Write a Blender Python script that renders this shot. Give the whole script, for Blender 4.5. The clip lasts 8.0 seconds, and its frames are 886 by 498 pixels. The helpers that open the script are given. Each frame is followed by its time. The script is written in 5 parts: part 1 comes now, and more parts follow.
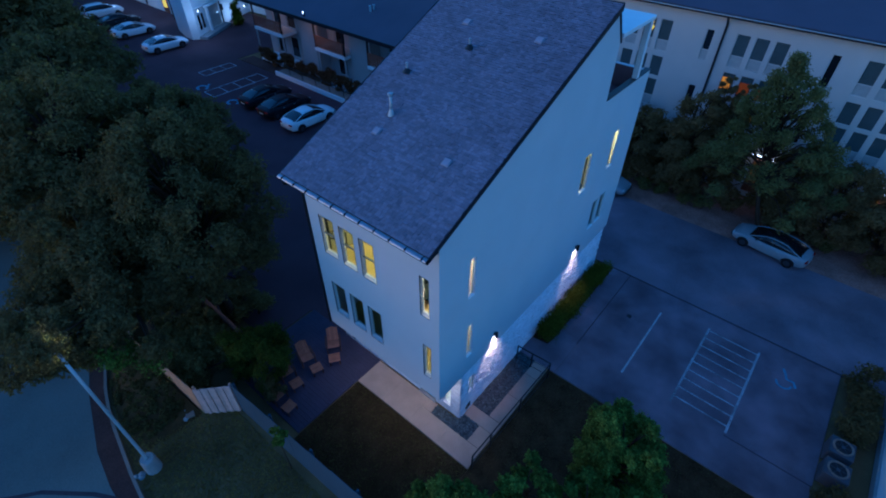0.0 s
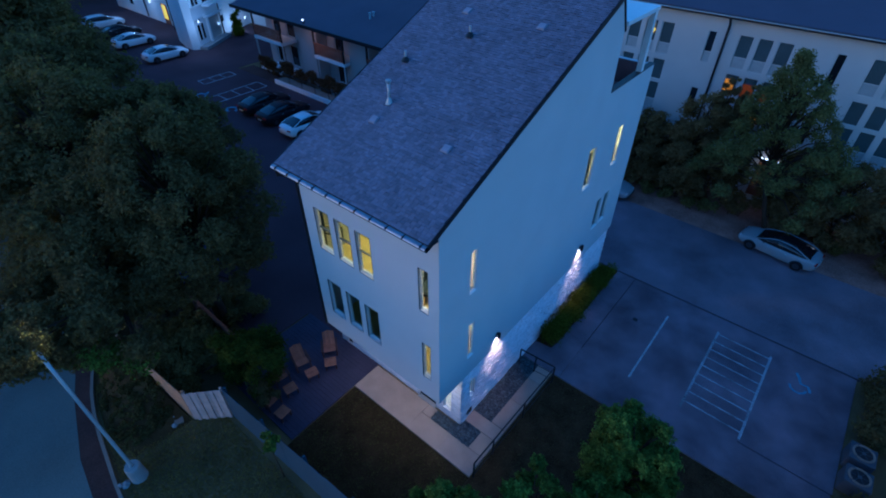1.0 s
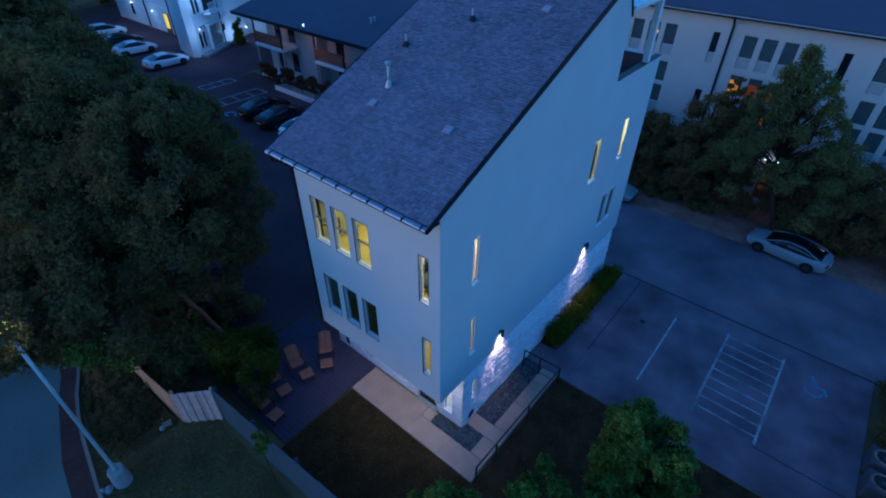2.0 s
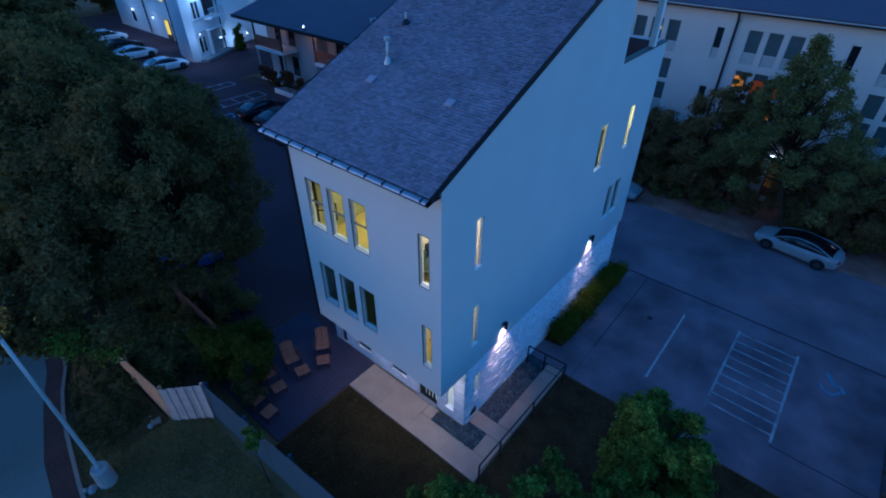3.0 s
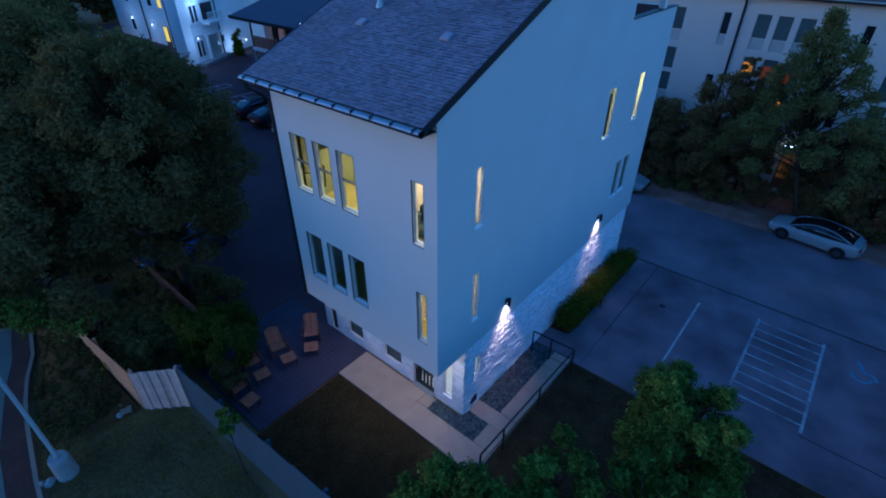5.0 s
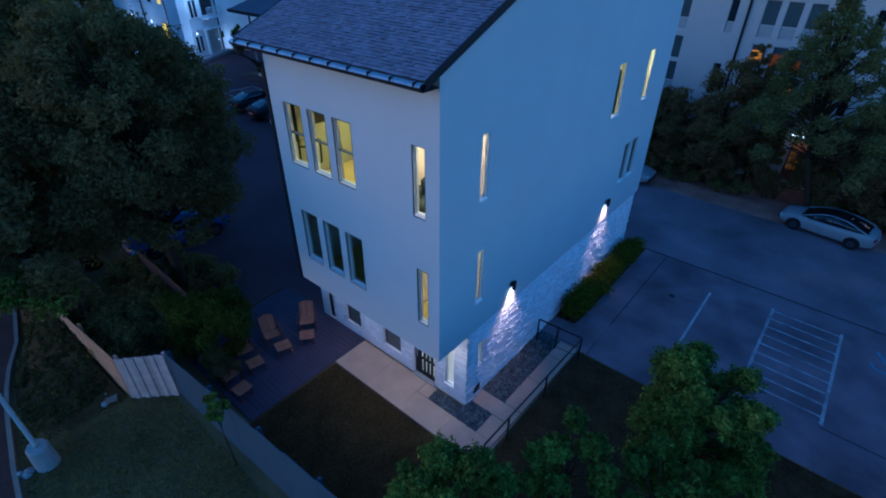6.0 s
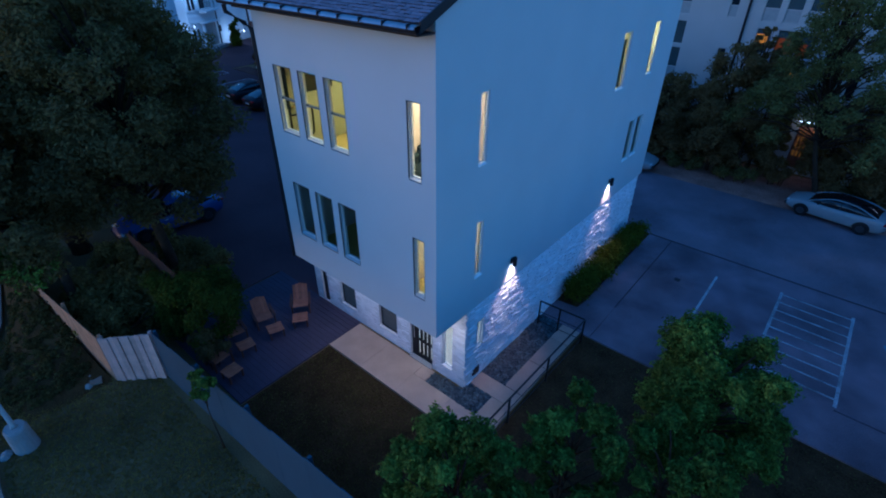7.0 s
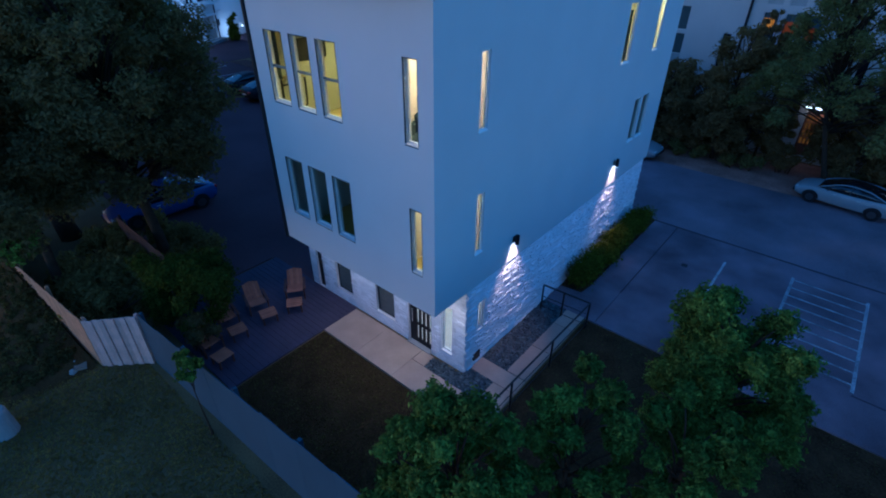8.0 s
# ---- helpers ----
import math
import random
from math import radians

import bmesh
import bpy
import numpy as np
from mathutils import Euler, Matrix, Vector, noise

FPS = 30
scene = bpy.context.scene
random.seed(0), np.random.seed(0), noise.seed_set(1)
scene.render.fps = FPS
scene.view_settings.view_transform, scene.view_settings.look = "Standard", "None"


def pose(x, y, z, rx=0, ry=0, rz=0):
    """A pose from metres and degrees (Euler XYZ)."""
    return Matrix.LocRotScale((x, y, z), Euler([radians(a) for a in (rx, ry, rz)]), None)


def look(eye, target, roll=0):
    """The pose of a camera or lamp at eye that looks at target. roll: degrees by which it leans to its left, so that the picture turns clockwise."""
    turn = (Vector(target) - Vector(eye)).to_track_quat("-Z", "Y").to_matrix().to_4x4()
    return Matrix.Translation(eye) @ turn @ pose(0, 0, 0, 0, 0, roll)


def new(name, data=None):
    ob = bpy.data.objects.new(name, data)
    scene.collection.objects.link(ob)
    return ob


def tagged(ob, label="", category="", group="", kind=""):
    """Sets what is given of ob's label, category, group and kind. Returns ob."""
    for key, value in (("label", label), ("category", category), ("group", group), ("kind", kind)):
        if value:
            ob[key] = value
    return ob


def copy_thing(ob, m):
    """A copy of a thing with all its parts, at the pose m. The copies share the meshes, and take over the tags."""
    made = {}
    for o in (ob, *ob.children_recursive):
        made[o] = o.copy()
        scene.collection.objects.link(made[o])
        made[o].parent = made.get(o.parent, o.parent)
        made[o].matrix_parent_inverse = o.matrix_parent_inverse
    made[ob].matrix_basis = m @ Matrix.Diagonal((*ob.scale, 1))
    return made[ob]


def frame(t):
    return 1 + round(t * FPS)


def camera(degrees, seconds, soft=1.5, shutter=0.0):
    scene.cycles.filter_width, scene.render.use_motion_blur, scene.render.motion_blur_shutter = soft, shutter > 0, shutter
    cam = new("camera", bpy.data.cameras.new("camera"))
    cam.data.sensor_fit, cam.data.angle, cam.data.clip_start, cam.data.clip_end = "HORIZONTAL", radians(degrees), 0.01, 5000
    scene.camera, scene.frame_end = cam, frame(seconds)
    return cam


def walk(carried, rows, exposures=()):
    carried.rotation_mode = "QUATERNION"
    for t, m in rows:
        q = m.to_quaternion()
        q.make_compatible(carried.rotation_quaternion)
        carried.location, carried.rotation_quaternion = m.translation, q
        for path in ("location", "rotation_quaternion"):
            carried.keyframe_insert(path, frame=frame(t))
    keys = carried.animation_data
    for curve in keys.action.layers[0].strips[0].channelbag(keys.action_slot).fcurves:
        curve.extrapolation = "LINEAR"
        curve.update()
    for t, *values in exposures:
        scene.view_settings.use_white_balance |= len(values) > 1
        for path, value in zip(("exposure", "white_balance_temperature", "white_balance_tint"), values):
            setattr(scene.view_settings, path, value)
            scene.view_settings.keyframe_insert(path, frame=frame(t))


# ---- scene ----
cam = camera(84.0, 8.0, soft=1.9)
PATH = [
    (0, (6.537, -7.608, 19.268), (5.575, -6.449, 17.952), 0.3),
    (0.5, (6.517, -7.584, 18.802), (5.542, -6.409, 17.509), 0.3),
    (1, (6.513, -7.561, 18.28), (5.524, -6.371, 17.013), 0.2),
    (1.5, (6.489, -7.556, 17.752), (5.487, -6.35, 16.511), 0.3),
    (3, (6.428, -7.543, 16.132), (5.393, -6.301, 14.954), 0.3),
    (3.5, (6.431, -7.537, 15.58), (5.387, -6.284, 14.422), 0.3),
    (4, (6.421, -7.487, 15.065), (5.368, -6.224, 13.926), 0.3),
    (5.5, (6.364, -7.269, 13.467), (5.293, -5.988, 12.365), 0.3),
    (6, (6.226, -7.203, 12.953), (5.152, -5.92, 11.858), 0.4),
    (6.5, (6.188, -7.127, 12.445), (5.111, -5.841, 11.354), 0.3),
    (7, (6.247, -7.107, 11.942), (5.169, -5.82, 10.855), 0.4),
    (7.5, (6.24, -7.059, 11.47), (5.16, -5.77, 10.386), 0.4),
    (8, (6.176, -6.95, 11.048), (5.094, -5.662, 9.966), 0.3),
]
walk(cam, [(t, look(eye, target, roll)) for t, eye, target, roll in PATH],
     exposures=[(0.0, -0.31, 4190, 8), (8.0, -0.31, 4190, 8)])

# ---- world and light ----
world = bpy.data.worlds.new("dusk_sky")
scene.world = world
world.use_nodes = True
wn, wl = world.node_tree.nodes, world.node_tree.links
sky = wn.new("ShaderNodeTexSky")
sky.sky_type, sky.sun_disc = "NISHITA", False
sky.sun_elevation, sky.sun_rotation = radians(1.6), radians(225)
sky.air_density, sky.dust_density, sky.ozone_density = 1.0, 0.5, 3.0
wn["Background"].inputs["Strength"].default_value = 1.0
wl.new(sky.outputs["Color"], wn["Background"].inputs["Color"])


# ---- materials ----
def mat(name, col, rough=0.85, var=0.2, scale=1.5, bump=0.15, bscale=40.0, metal=0.0, rand="", amount=0.35, spec=0.4):
    """Base colour with broad stains, fine grain, relief and, for pieces, a shade of their own."""
    m = bpy.data.materials.new(name)
    m.use_nodes = True
    n, l = m.node_tree.nodes, m.node_tree.links
    b = n["Principled BSDF"]
    b.inputs["Roughness"].default_value, b.inputs["Metallic"].default_value = rough, metal
    b.inputs["Specular IOR Level"].default_value = spec
    co = n.new("ShaderNodeTexCoord")
    big, fine = n.new("ShaderNodeTexNoise"), n.new("ShaderNodeTexNoise")
    big.inputs["Scale"].default_value, big.inputs["Detail"].default_value = scale, 5
    fine.inputs["Scale"].default_value, fine.inputs["Detail"].default_value = bscale, 3
    for t in (big, fine):
        l.new(co.outputs["Object"], t.inputs["Vector"])
    add = n.new("ShaderNodeMath")
    add.operation = "ADD"
    l.new(big.outputs["Fac"], add.inputs[0])
    l.new(fine.outputs["Fac"], add.inputs[1])
    ramp = n.new("ShaderNodeMapRange")
    ramp.inputs[1].default_value, ramp.inputs[2].default_value = 0.7, 1.3
    ramp.inputs[3].default_value, ramp.inputs[4].default_value = 1 - var, 1 + var
    l.new(add.outputs[0], ramp.inputs[0])
    value = ramp.outputs[0]
    if rand:
        src = n.new("ShaderNodeObjectInfo") if rand == "object" else n.new("ShaderNodeNewGeometry")
        r = n.new("ShaderNodeMapRange")
        r.inputs[3].default_value, r.inputs[4].default_value = 1 - amount, 1 + amount
        l.new(src.outputs["Random" if rand == "object" else "Random Per Island"], r.inputs[0])
        mul = n.new("ShaderNodeMath")
        mul.operation = "MULTIPLY"
        l.new(value, mul.inputs[0])
        l.new(r.outputs[0], mul.inputs[1])
        value = mul.outputs[0]
    sc = n.new("ShaderNodeVectorMath")
    sc.operation = "SCALE"
    sc.inputs[0].default_value = col
    l.new(value, sc.inputs["Scale"])
    l.new(sc.outputs[0], b.inputs["Base Color"])
    if bump:
        bp = n.new("ShaderNodeBump")
        bp.inputs["Strength"].default_value, bp.inputs["Distance"].default_value = bump, 0.02
        l.new(fine.outputs["Fac"], bp.inputs["Height"])
        l.new(bp.outputs[0], b.inputs["Normal"])
    return m


def glow(name, col, strength, base=1.0):
    m = bpy.data.materials.new(name)
    m.use_nodes = True
    b = m.node_tree.nodes["Principled BSDF"]
    b.inputs["Base Color"].default_value = (col[0] * base, col[1] * base, col[2] * base, 1)
    b.inputs["Emission Color"].default_value = (*col, 1)
    b.inputs["Emission Strength"].default_value = strength
    return m


def clear_glass(name, tint):
    """Thin window glass: clear, with a mirror's share that grows at a slant."""
    m = bpy.data.materials.new(name)
    m.use_nodes = True
    n, l = m.node_tree.nodes, m.node_tree.links
    n.remove(n["Principled BSDF"])
    tr, gl, mix, lw, power, share = (n.new("ShaderNode" + k) for k in ("BsdfTransparent", "BsdfGlossy", "MixShader", "LayerWeight", "Math", "Math"))
    tr.inputs["Color"].default_value = (*tint, 1)
    gl.inputs["Roughness"].default_value = 0.02
    lw.inputs["Blend"].default_value = 0.5
    power.operation, power.inputs[1].default_value = "POWER", 4.0
    share.operation, share.inputs[1].default_value, share.inputs[2].default_value = "MULTIPLY_ADD", 0.5, 0.03
    l.new(lw.outputs["Facing"], power.inputs[0])
    l.new(power.outputs[0], share.inputs[0])
    l.new(share.outputs[0], mix.inputs[0])
    l.new(tr.outputs[0], mix.inputs[1])
    l.new(gl.outputs[0], mix.inputs[2])
    l.new(mix.outputs[0], n["Material Output"].inputs["Surface"])
    return m


def leaf_mat(name, col, var=0.3, scale=0.5, amount=0.3, through_share=0.4):
    """Thin leaves: matt above, letting some light through, each a little different."""
    m = mat(name, col, 0.9, var, scale, 0, 8, rand="island", amount=amount, spec=0.1)
    n, l = m.node_tree.nodes, m.node_tree.links
    b = n["Principled BSDF"]
    tl, mix, warm = n.new("ShaderNodeBsdfTranslucent"), n.new("ShaderNodeMixShader"), n.new("ShaderNodeVectorMath")
    warm.operation = "MULTIPLY"
    warm.inputs[1].default_value = (1.05, 1.2, 0.7)
    l.new(b.inputs["Base Color"].links[0].from_socket, warm.inputs[0])
    l.new(warm.outputs[0], tl.inputs["Color"])
    mix.inputs[0].default_value = through_share
    l.new(b.outputs[0], mix.inputs[1])
    l.new(tl.outputs[0], mix.inputs[2])
    l.new(mix.outputs[0], n["Material Output"].inputs["Surface"])
    return m


def cloth_mat(name, col, share=0.6):
    """Thin blind cloth that glows when a lamp stands behind it."""
    m = leaf_mat(name, col, 0.06, 2.0, 0.0, share)
    next(k for k in m.node_tree.nodes if k.type == "VECT_MATH" and k.operation == "MULTIPLY").inputs[1].default_value = (1, 1, 1)
    return m


STUCCO = mat("painted_stucco", (0.6, 0.6, 0.6), 0.9, 0.04, 0.7, 0.12, 90)
STONE_P = mat("white_ledgestone", (0.92, 0.89, 0.9), 0.7, 0.1, 3, 0.4, 35, rand="object", amount=0.07)
STONE_J = mat("white_ledgestone_field", (0.92, 0.89, 0.9), 0.7, 0.1, 3, 0.4, 35, rand="island", amount=0.07)
MORTAR = mat("recessed_joint", (0.78, 0.75, 0.75), 0.95, 0.15, 4, 0.4, 30)
SHINGLE_P = mat("asphalt_shingle", (0.2, 0.185, 0.225), 0.92, 0.2, 1, 0.3, 70, rand="object", amount=0.2)
SHINGLE_J = mat("asphalt_shingle_field", (0.2, 0.185, 0.225), 0.92, 0.2, 1, 0.3, 70, rand="island", amount=0.2)
# Near-black stands in for the shadow under each tab's lower edge.
EDGE_SHADE = mat("shaded_shingle_edge", (0.04, 0.038, 0.05), 0.95, 0.2, 2, 0.2, 50)
UNDERLAY = mat("dark_roof_underlay", (0.018, 0.018, 0.024), 0.95, 0.2, 2, 0.2, 50)
DARK_METAL = mat("dark_bronze_metal", (0.02, 0.02, 0.025), 0.5, 0.15, 3, 0.05, 50, metal=0.3)
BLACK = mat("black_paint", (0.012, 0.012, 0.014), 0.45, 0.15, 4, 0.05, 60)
GUTTER = mat("grey_gutter_metal", (0.34, 0.34, 0.36), 0.38, 0.2, 3, 0.05, 40, metal=0.85)
WHITE = mat("white_trim_paint", (0.8, 0.8, 0.78), 0.5, 0.06, 2, 0.04, 60)
CREAM = mat("cream_interior_paint", (0.8, 0.72, 0.36), 0.9, 0.05, 1, 0.05, 50)
RAIL_GREY = mat("grey_sash_rail", (0.2, 0.21, 0.2), 0.6, 0.1, 3, 0, 40)
BEAD = mat("dark_window_bead", (0.03, 0.045, 0.045), 0.7, 0.1, 3, 0, 40)
TILE = mat("pale_floor_tile", (0.62, 0.6, 0.56), 0.4, 0.08, 2, 0.05, 30)
OAK = mat("oak_floor", (0.6, 0.47, 0.13), 0.5, 0.2, 2, 0.1, 30)
PAVING = mat("brushed_concrete_path", (0.41, 0.295, 0.225), 0.9, 0.15, 1.6, 0.25, 55, rand="object", amount=0.06)
DRIVE = mat("driveway_concrete", (0.18, 0.137, 0.155), 0.9, 0.65, 0.55, 0.25, 45, rand="object", amount=0.06)
STREET = mat("worn_street_asphalt", (0.2, 0.155, 0.172), 0.92, 0.5, 0.35, 0.3, 45)
ASPHALT = mat("dark_lot_asphalt", (0.08, 0.049, 0.056), 0.95, 0.3, 0.25, 0.3, 40, spec=0.2)
ROADWAY = mat("side_road_concrete", (0.15, 0.16, 0.14), 0.9, 0.3, 0.3, 0.25, 40)
SEAM = mat("tarred_joint", (0.055, 0.045, 0.052), 0.9, 0.2, 3, 0.1, 40)
LINE = mat("worn_white_line_paint", (0.33, 0.32, 0.33), 0.85, 0.75, 1.6, 0.15, 22)
BAY_LINE = mat("white_bay_line_paint", (0.46, 0.44, 0.44), 0.85, 0.6, 1.6, 0.15, 22)
BLUE_LINE = mat("worn_blue_symbol_paint", (0.2, 0.29, 0.38), 0.8, 0.4, 3, 0.15, 40)
DECK = mat("dark_patio_boards", (0.06, 0.05, 0.08), 0.8, 0.2, 1.2, 0.2, 30)
GRASS = mat("lawn_turf", (0.15, 0.108, 0.046), 1.0, 0.5, 0.5, 0.3, 25)
# Darker copy of the lawn blades, with shade put into the colour.
BLADE_DARK = leaf_mat("shade_tinted_grass_blades", (0.095, 0.085, 0.026), 0.6, 0.9, 0.25, 0.35)
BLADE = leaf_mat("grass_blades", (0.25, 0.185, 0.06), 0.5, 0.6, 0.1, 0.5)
SOIL = mat("bare_verge_soil", (0.075, 0.038, 0.029), 1.0, 0.35, 0.8, 0.8, 20)
SHOULDER = mat("bare_brown_shoulder", (0.34, 0.19, 0.14), 1.0, 0.5, 0.8, 0.6, 20)
KERB = mat("kerb_concrete", (0.26, 0.21, 0.165), 0.9, 0.2, 1.5, 0.2, 40)
PEBBLE = mat("dark_river_pebbles", (0.088, 0.105, 0.115), 0.8, 0.2, 4, 0.2, 40, rand="island", amount=0.6)
FENCE_WOOD = mat("cedar_fence_boards", (0.66, 0.43, 0.36), 0.85, 0.22, 3, 0.3, 30, rand="object", amount=0.16)
FENCE_RED = mat("reddish_fence_boards", (0.08, 0.04, 0.034), 0.85, 0.25, 3, 0.3, 30, rand="object", amount=0.15)
FENCE_CEDAR = mat("orange_cedar_boards", (0.5, 0.27, 0.15), 0.85, 0.22, 3, 0.3, 30, rand="object", amount=0.14)
FENCE_GREY = mat("grey_painted_fence", (0.046, 0.078, 0.112), 0.8, 0.12, 0.8, 0.15, 40, rand="object", amount=0.05)
CHAIR_WOOD = mat("stained_outdoor_wood", (0.37, 0.155, 0.085), 0.7, 0.25, 4, 0.2, 40, rand="object", amount=0.15)
BARK = mat("tree_bark", (0.06, 0.04, 0.026), 0.95, 0.35, 3, 0.9, 18, spec=0.15)
LEAF_BRIGHT = leaf_mat("young_tree_leaf", (0.12, 0.16, 0.028), 0.75, 1.1, 0.45, 0.35)
LEAF_DARK = leaf_mat("dark_tree_leaf", (0.165, 0.128, 0.05), 0.4, 0.3, 0.22, 0.45)
LEAF_FAR = leaf_mat("street_tree_leaf", (0.19, 0.165, 0.055), 0.3, 0.4, 0.35)
LEAF_HEDGE = leaf_mat("hedge_leaf", (0.12, 0.13, 0.012), 0.3, 1.0, 0.4)
APT_WALL = mat("apartment_render", (0.44, 0.4, 0.38), 0.9, 0.1, 0.6, 0.1, 40)
APT_ROOF = mat("dark_apartment_roofing", (0.095, 0.078, 0.1), 0.9, 0.12, 0.5, 0.2, 30)
BLOCK_WALL = mat("buff_render", (0.6, 0.54, 0.49), 0.9, 0.08, 0.5, 0.08, 40)
WHITE_WALL = mat("white_render", (0.84, 0.84, 0.84), 0.9, 0.06, 0.5, 0.08, 40)
LEAF_BROWN = leaf_mat("brown_shrub_leaf", (0.15, 0.085, 0.042), 0.3, 0.8, 0.4)
RAIL_WOOD = mat("brown_balcony_boards", (0.24, 0.1, 0.06), 0.8, 0.25, 3, 0.2, 30)
DARK_PANE = mat("dark_window_glass", (0.012, 0.014, 0.018), 0.06, 0.1, 1, 0, 20, spec=0.5)
GREY_PANE = mat("grey_window_glass", (0.085, 0.1, 0.1), 0.1, 0.15, 1, 0, 20, spec=0.5)
BLIND_PANE = mat("glass_over_pale_blind", (0.46, 0.43, 0.4), 0.12, 0.12, 2, 0, 20, spec=0.5)
STEEL = mat("galvanised_pole", (0.42, 0.45, 0.47), 0.45, 0.12, 2, 0.08, 50, metal=0.3)
CONCRETE = mat("cast_concrete_base", (0.3, 0.3, 0.3), 0.9, 0.15, 3, 0.3, 40)
RUBBER = mat("tyre_rubber", (0.015, 0.015, 0.016), 0.85, 0.2, 5, 0.1, 60)
RIM = mat("alloy_rim", (0.1, 0.1, 0.11), 0.4, 0.1, 4, 0.02, 50, metal=0.8)
CAR_GLASS = mat("tinted_car_glass", (0.01, 0.011, 0.014), 0.05, 0.1, 1, 0, 20, spec=0.6)
AC_GREY = mat("condenser_metal", (0.08, 0.085, 0.1), 0.6, 0.15, 3, 0.1, 40)
GLASS = clear_glass("clear_window_glass", (0.93, 0.95, 0.93))
WARM_GLOW = glow("lamp_opal", (1.0, 0.72, 0.42), 30)
COOL_GLOW = glow("wall_lamp_lens", (1.0, 0.9, 0.75), 60)
LEAF_BUSH = leaf_mat("dark_street_bush_leaf", (0.22, 0.15, 0.06), 0.3, 0.5, 0.25)
LEAF_UNDER = leaf_mat("undergrowth_leaf", (0.25, 0.19, 0.065), 0.3, 0.8, 0.3)
LEAF_WEED = leaf_mat("bank_weed_leaf", (0.095, 0.085, 0.03), 0.5, 0.8, 0.35)
# Darker than the lawn turf: the bank's shade is put into its colour.
BANK_SOIL = mat("shade_tinted_bank_turf", (0.07, 0.045, 0.018), 1.0, 0.6, 0.9, 0.8, 20, spec=0.1)
LEAF_FEATHER = leaf_mat("feathery_shrub_leaf", (0.085, 0.1, 0.014), 0.4, 0.8, 0.35)
TERRACE_BOARD = mat("dark_terrace_boards", (0.14, 0.1, 0.11), 0.8, 0.2, 1.5, 0.2, 30)
VENT_GREY = mat("grey_roof_vent", (0.31, 0.3, 0.35), 0.7, 0.12, 3, 0.1, 40)
ARM_WOOD = mat("dark_chair_frame", (0.12, 0.05, 0.035), 0.7, 0.25, 4, 0.2, 40)
SMALL_GLOW = glow("building_lamp_lens", (1.0, 0.92, 0.85), 5)
OLIVE = mat("olive_inner_paint", (0.34, 0.33, 0.22), 0.9, 0.08, 1, 0.05, 50)
PEACH = mat("peach_inner_paint", (0.82, 0.68, 0.5), 0.9, 0.05, 1, 0.05, 50)
CURTAIN = mat("dark_green_curtain_cloth", (0.035, 0.05, 0.045), 0.95, 0.2, 3, 0.3, 60)
DOOR_GLOW = glow("amber_door_glass", (1.0, 0.34, 0.03), 0.09, 0.2)
AMBER_ROOM = glow("amber_lit_blind", (1.0, 0.3, 0.01), 0.65, 0.2)
RED_ROOM = glow("red_lit_blind", (1.0, 0.16, 0.015), 0.12, 0.1)
YELLOW_ROOM = glow("yellow_lit_blind", (1.0, 0.55, 0.05), 1.2)
TAIL = mat("red_lamp_lens", (0.25, 0.01, 0.01), 0.2, 0.1, 5, 0, 20)
HEAD = mat("clear_lamp_lens", (0.6, 0.62, 0.65), 0.1, 0.1, 5, 0, 20)


# ---- building helpers ----
def box(bm, x0, x1, y0, y1, z0, z1):
    v = [bm.verts.new(p) for p in ((x0, y0, z0), (x1, y0, z0), (x1, y1, z0), (x0, y1, z0), (x0, y0, z1), (x1, y0, z1), (x1, y1, z1), (x0, y1, z1))]
    for f in ((0, 3, 2, 1), (4, 5, 6, 7), (0, 1, 5, 4), (1, 2, 6, 5), (2, 3, 7, 6), (3, 0, 4, 7)):
        bm.faces.new([v[i] for i in f])
    return v


def soft_box(x0, x1, y0, y1, z0, z1, r=0.01):
    bm = bmesh.new()
    box(bm, x0, x1, y0, y1, z0, z1)
    bmesh.ops.bevel(bm, geom=bm.edges[:], offset=r, segments=1, affect="EDGES")
    return bm


def prism(points, lo, hi, axis="z"):
    """A polygon drawn out along one axis. points: (x, y) for z, (y, z) for x, (x, z) for y."""
    put = {"z": lambda a, b, c: (a, b, c), "x": lambda a, b, c: (c, a, b), "y": lambda a, b, c: (a, c, b)}[axis]
    bm = bmesh.new()
    low = [bm.verts.new(put(a, b, lo)) for a, b in points]
    high = [bm.verts.new(put(a, b, hi)) for a, b in points]
    bm.faces.new(low[::-1]), bm.faces.new(high)
    for i in range(len(points)):
        j = (i + 1) % len(points)
        bm.faces.new((low[i], low[j], high[j], high[i]))
    bmesh.ops.recalc_face_normals(bm, faces=bm.faces[:])
    return bm


def tube(bm, points, radii, sides=10):
    """A round bar along points, closed at both ends."""
    rings = []
    pts = [Vector(p) for p in points]
    for i, p in enumerate(pts):
        d = (pts[min(i + 1, len(pts) - 1)] - pts[max(i - 1, 0)]).normalized()
        a = d.orthogonal().normalized()
        b = d.cross(a)
        rings.append([bm.verts.new(p + radii[i] * (math.cos(k * 2 * math.pi / sides) * a + math.sin(k * 2 * math.pi / sides) * b)) for k in range(sides)])
    for r, s in zip(rings, rings[1:]):
        for k in range(sides):
            bm.faces.new((r[k], r[(k + 1) % sides], s[(k + 1) % sides], s[k]))
    bm.faces.new(rings[0][::-1]), bm.faces.new(rings[-1])
    return bm


def bar(points, radius, sides=8):
    return tube(bmesh.new(), points, [radius] * len(points), sides)


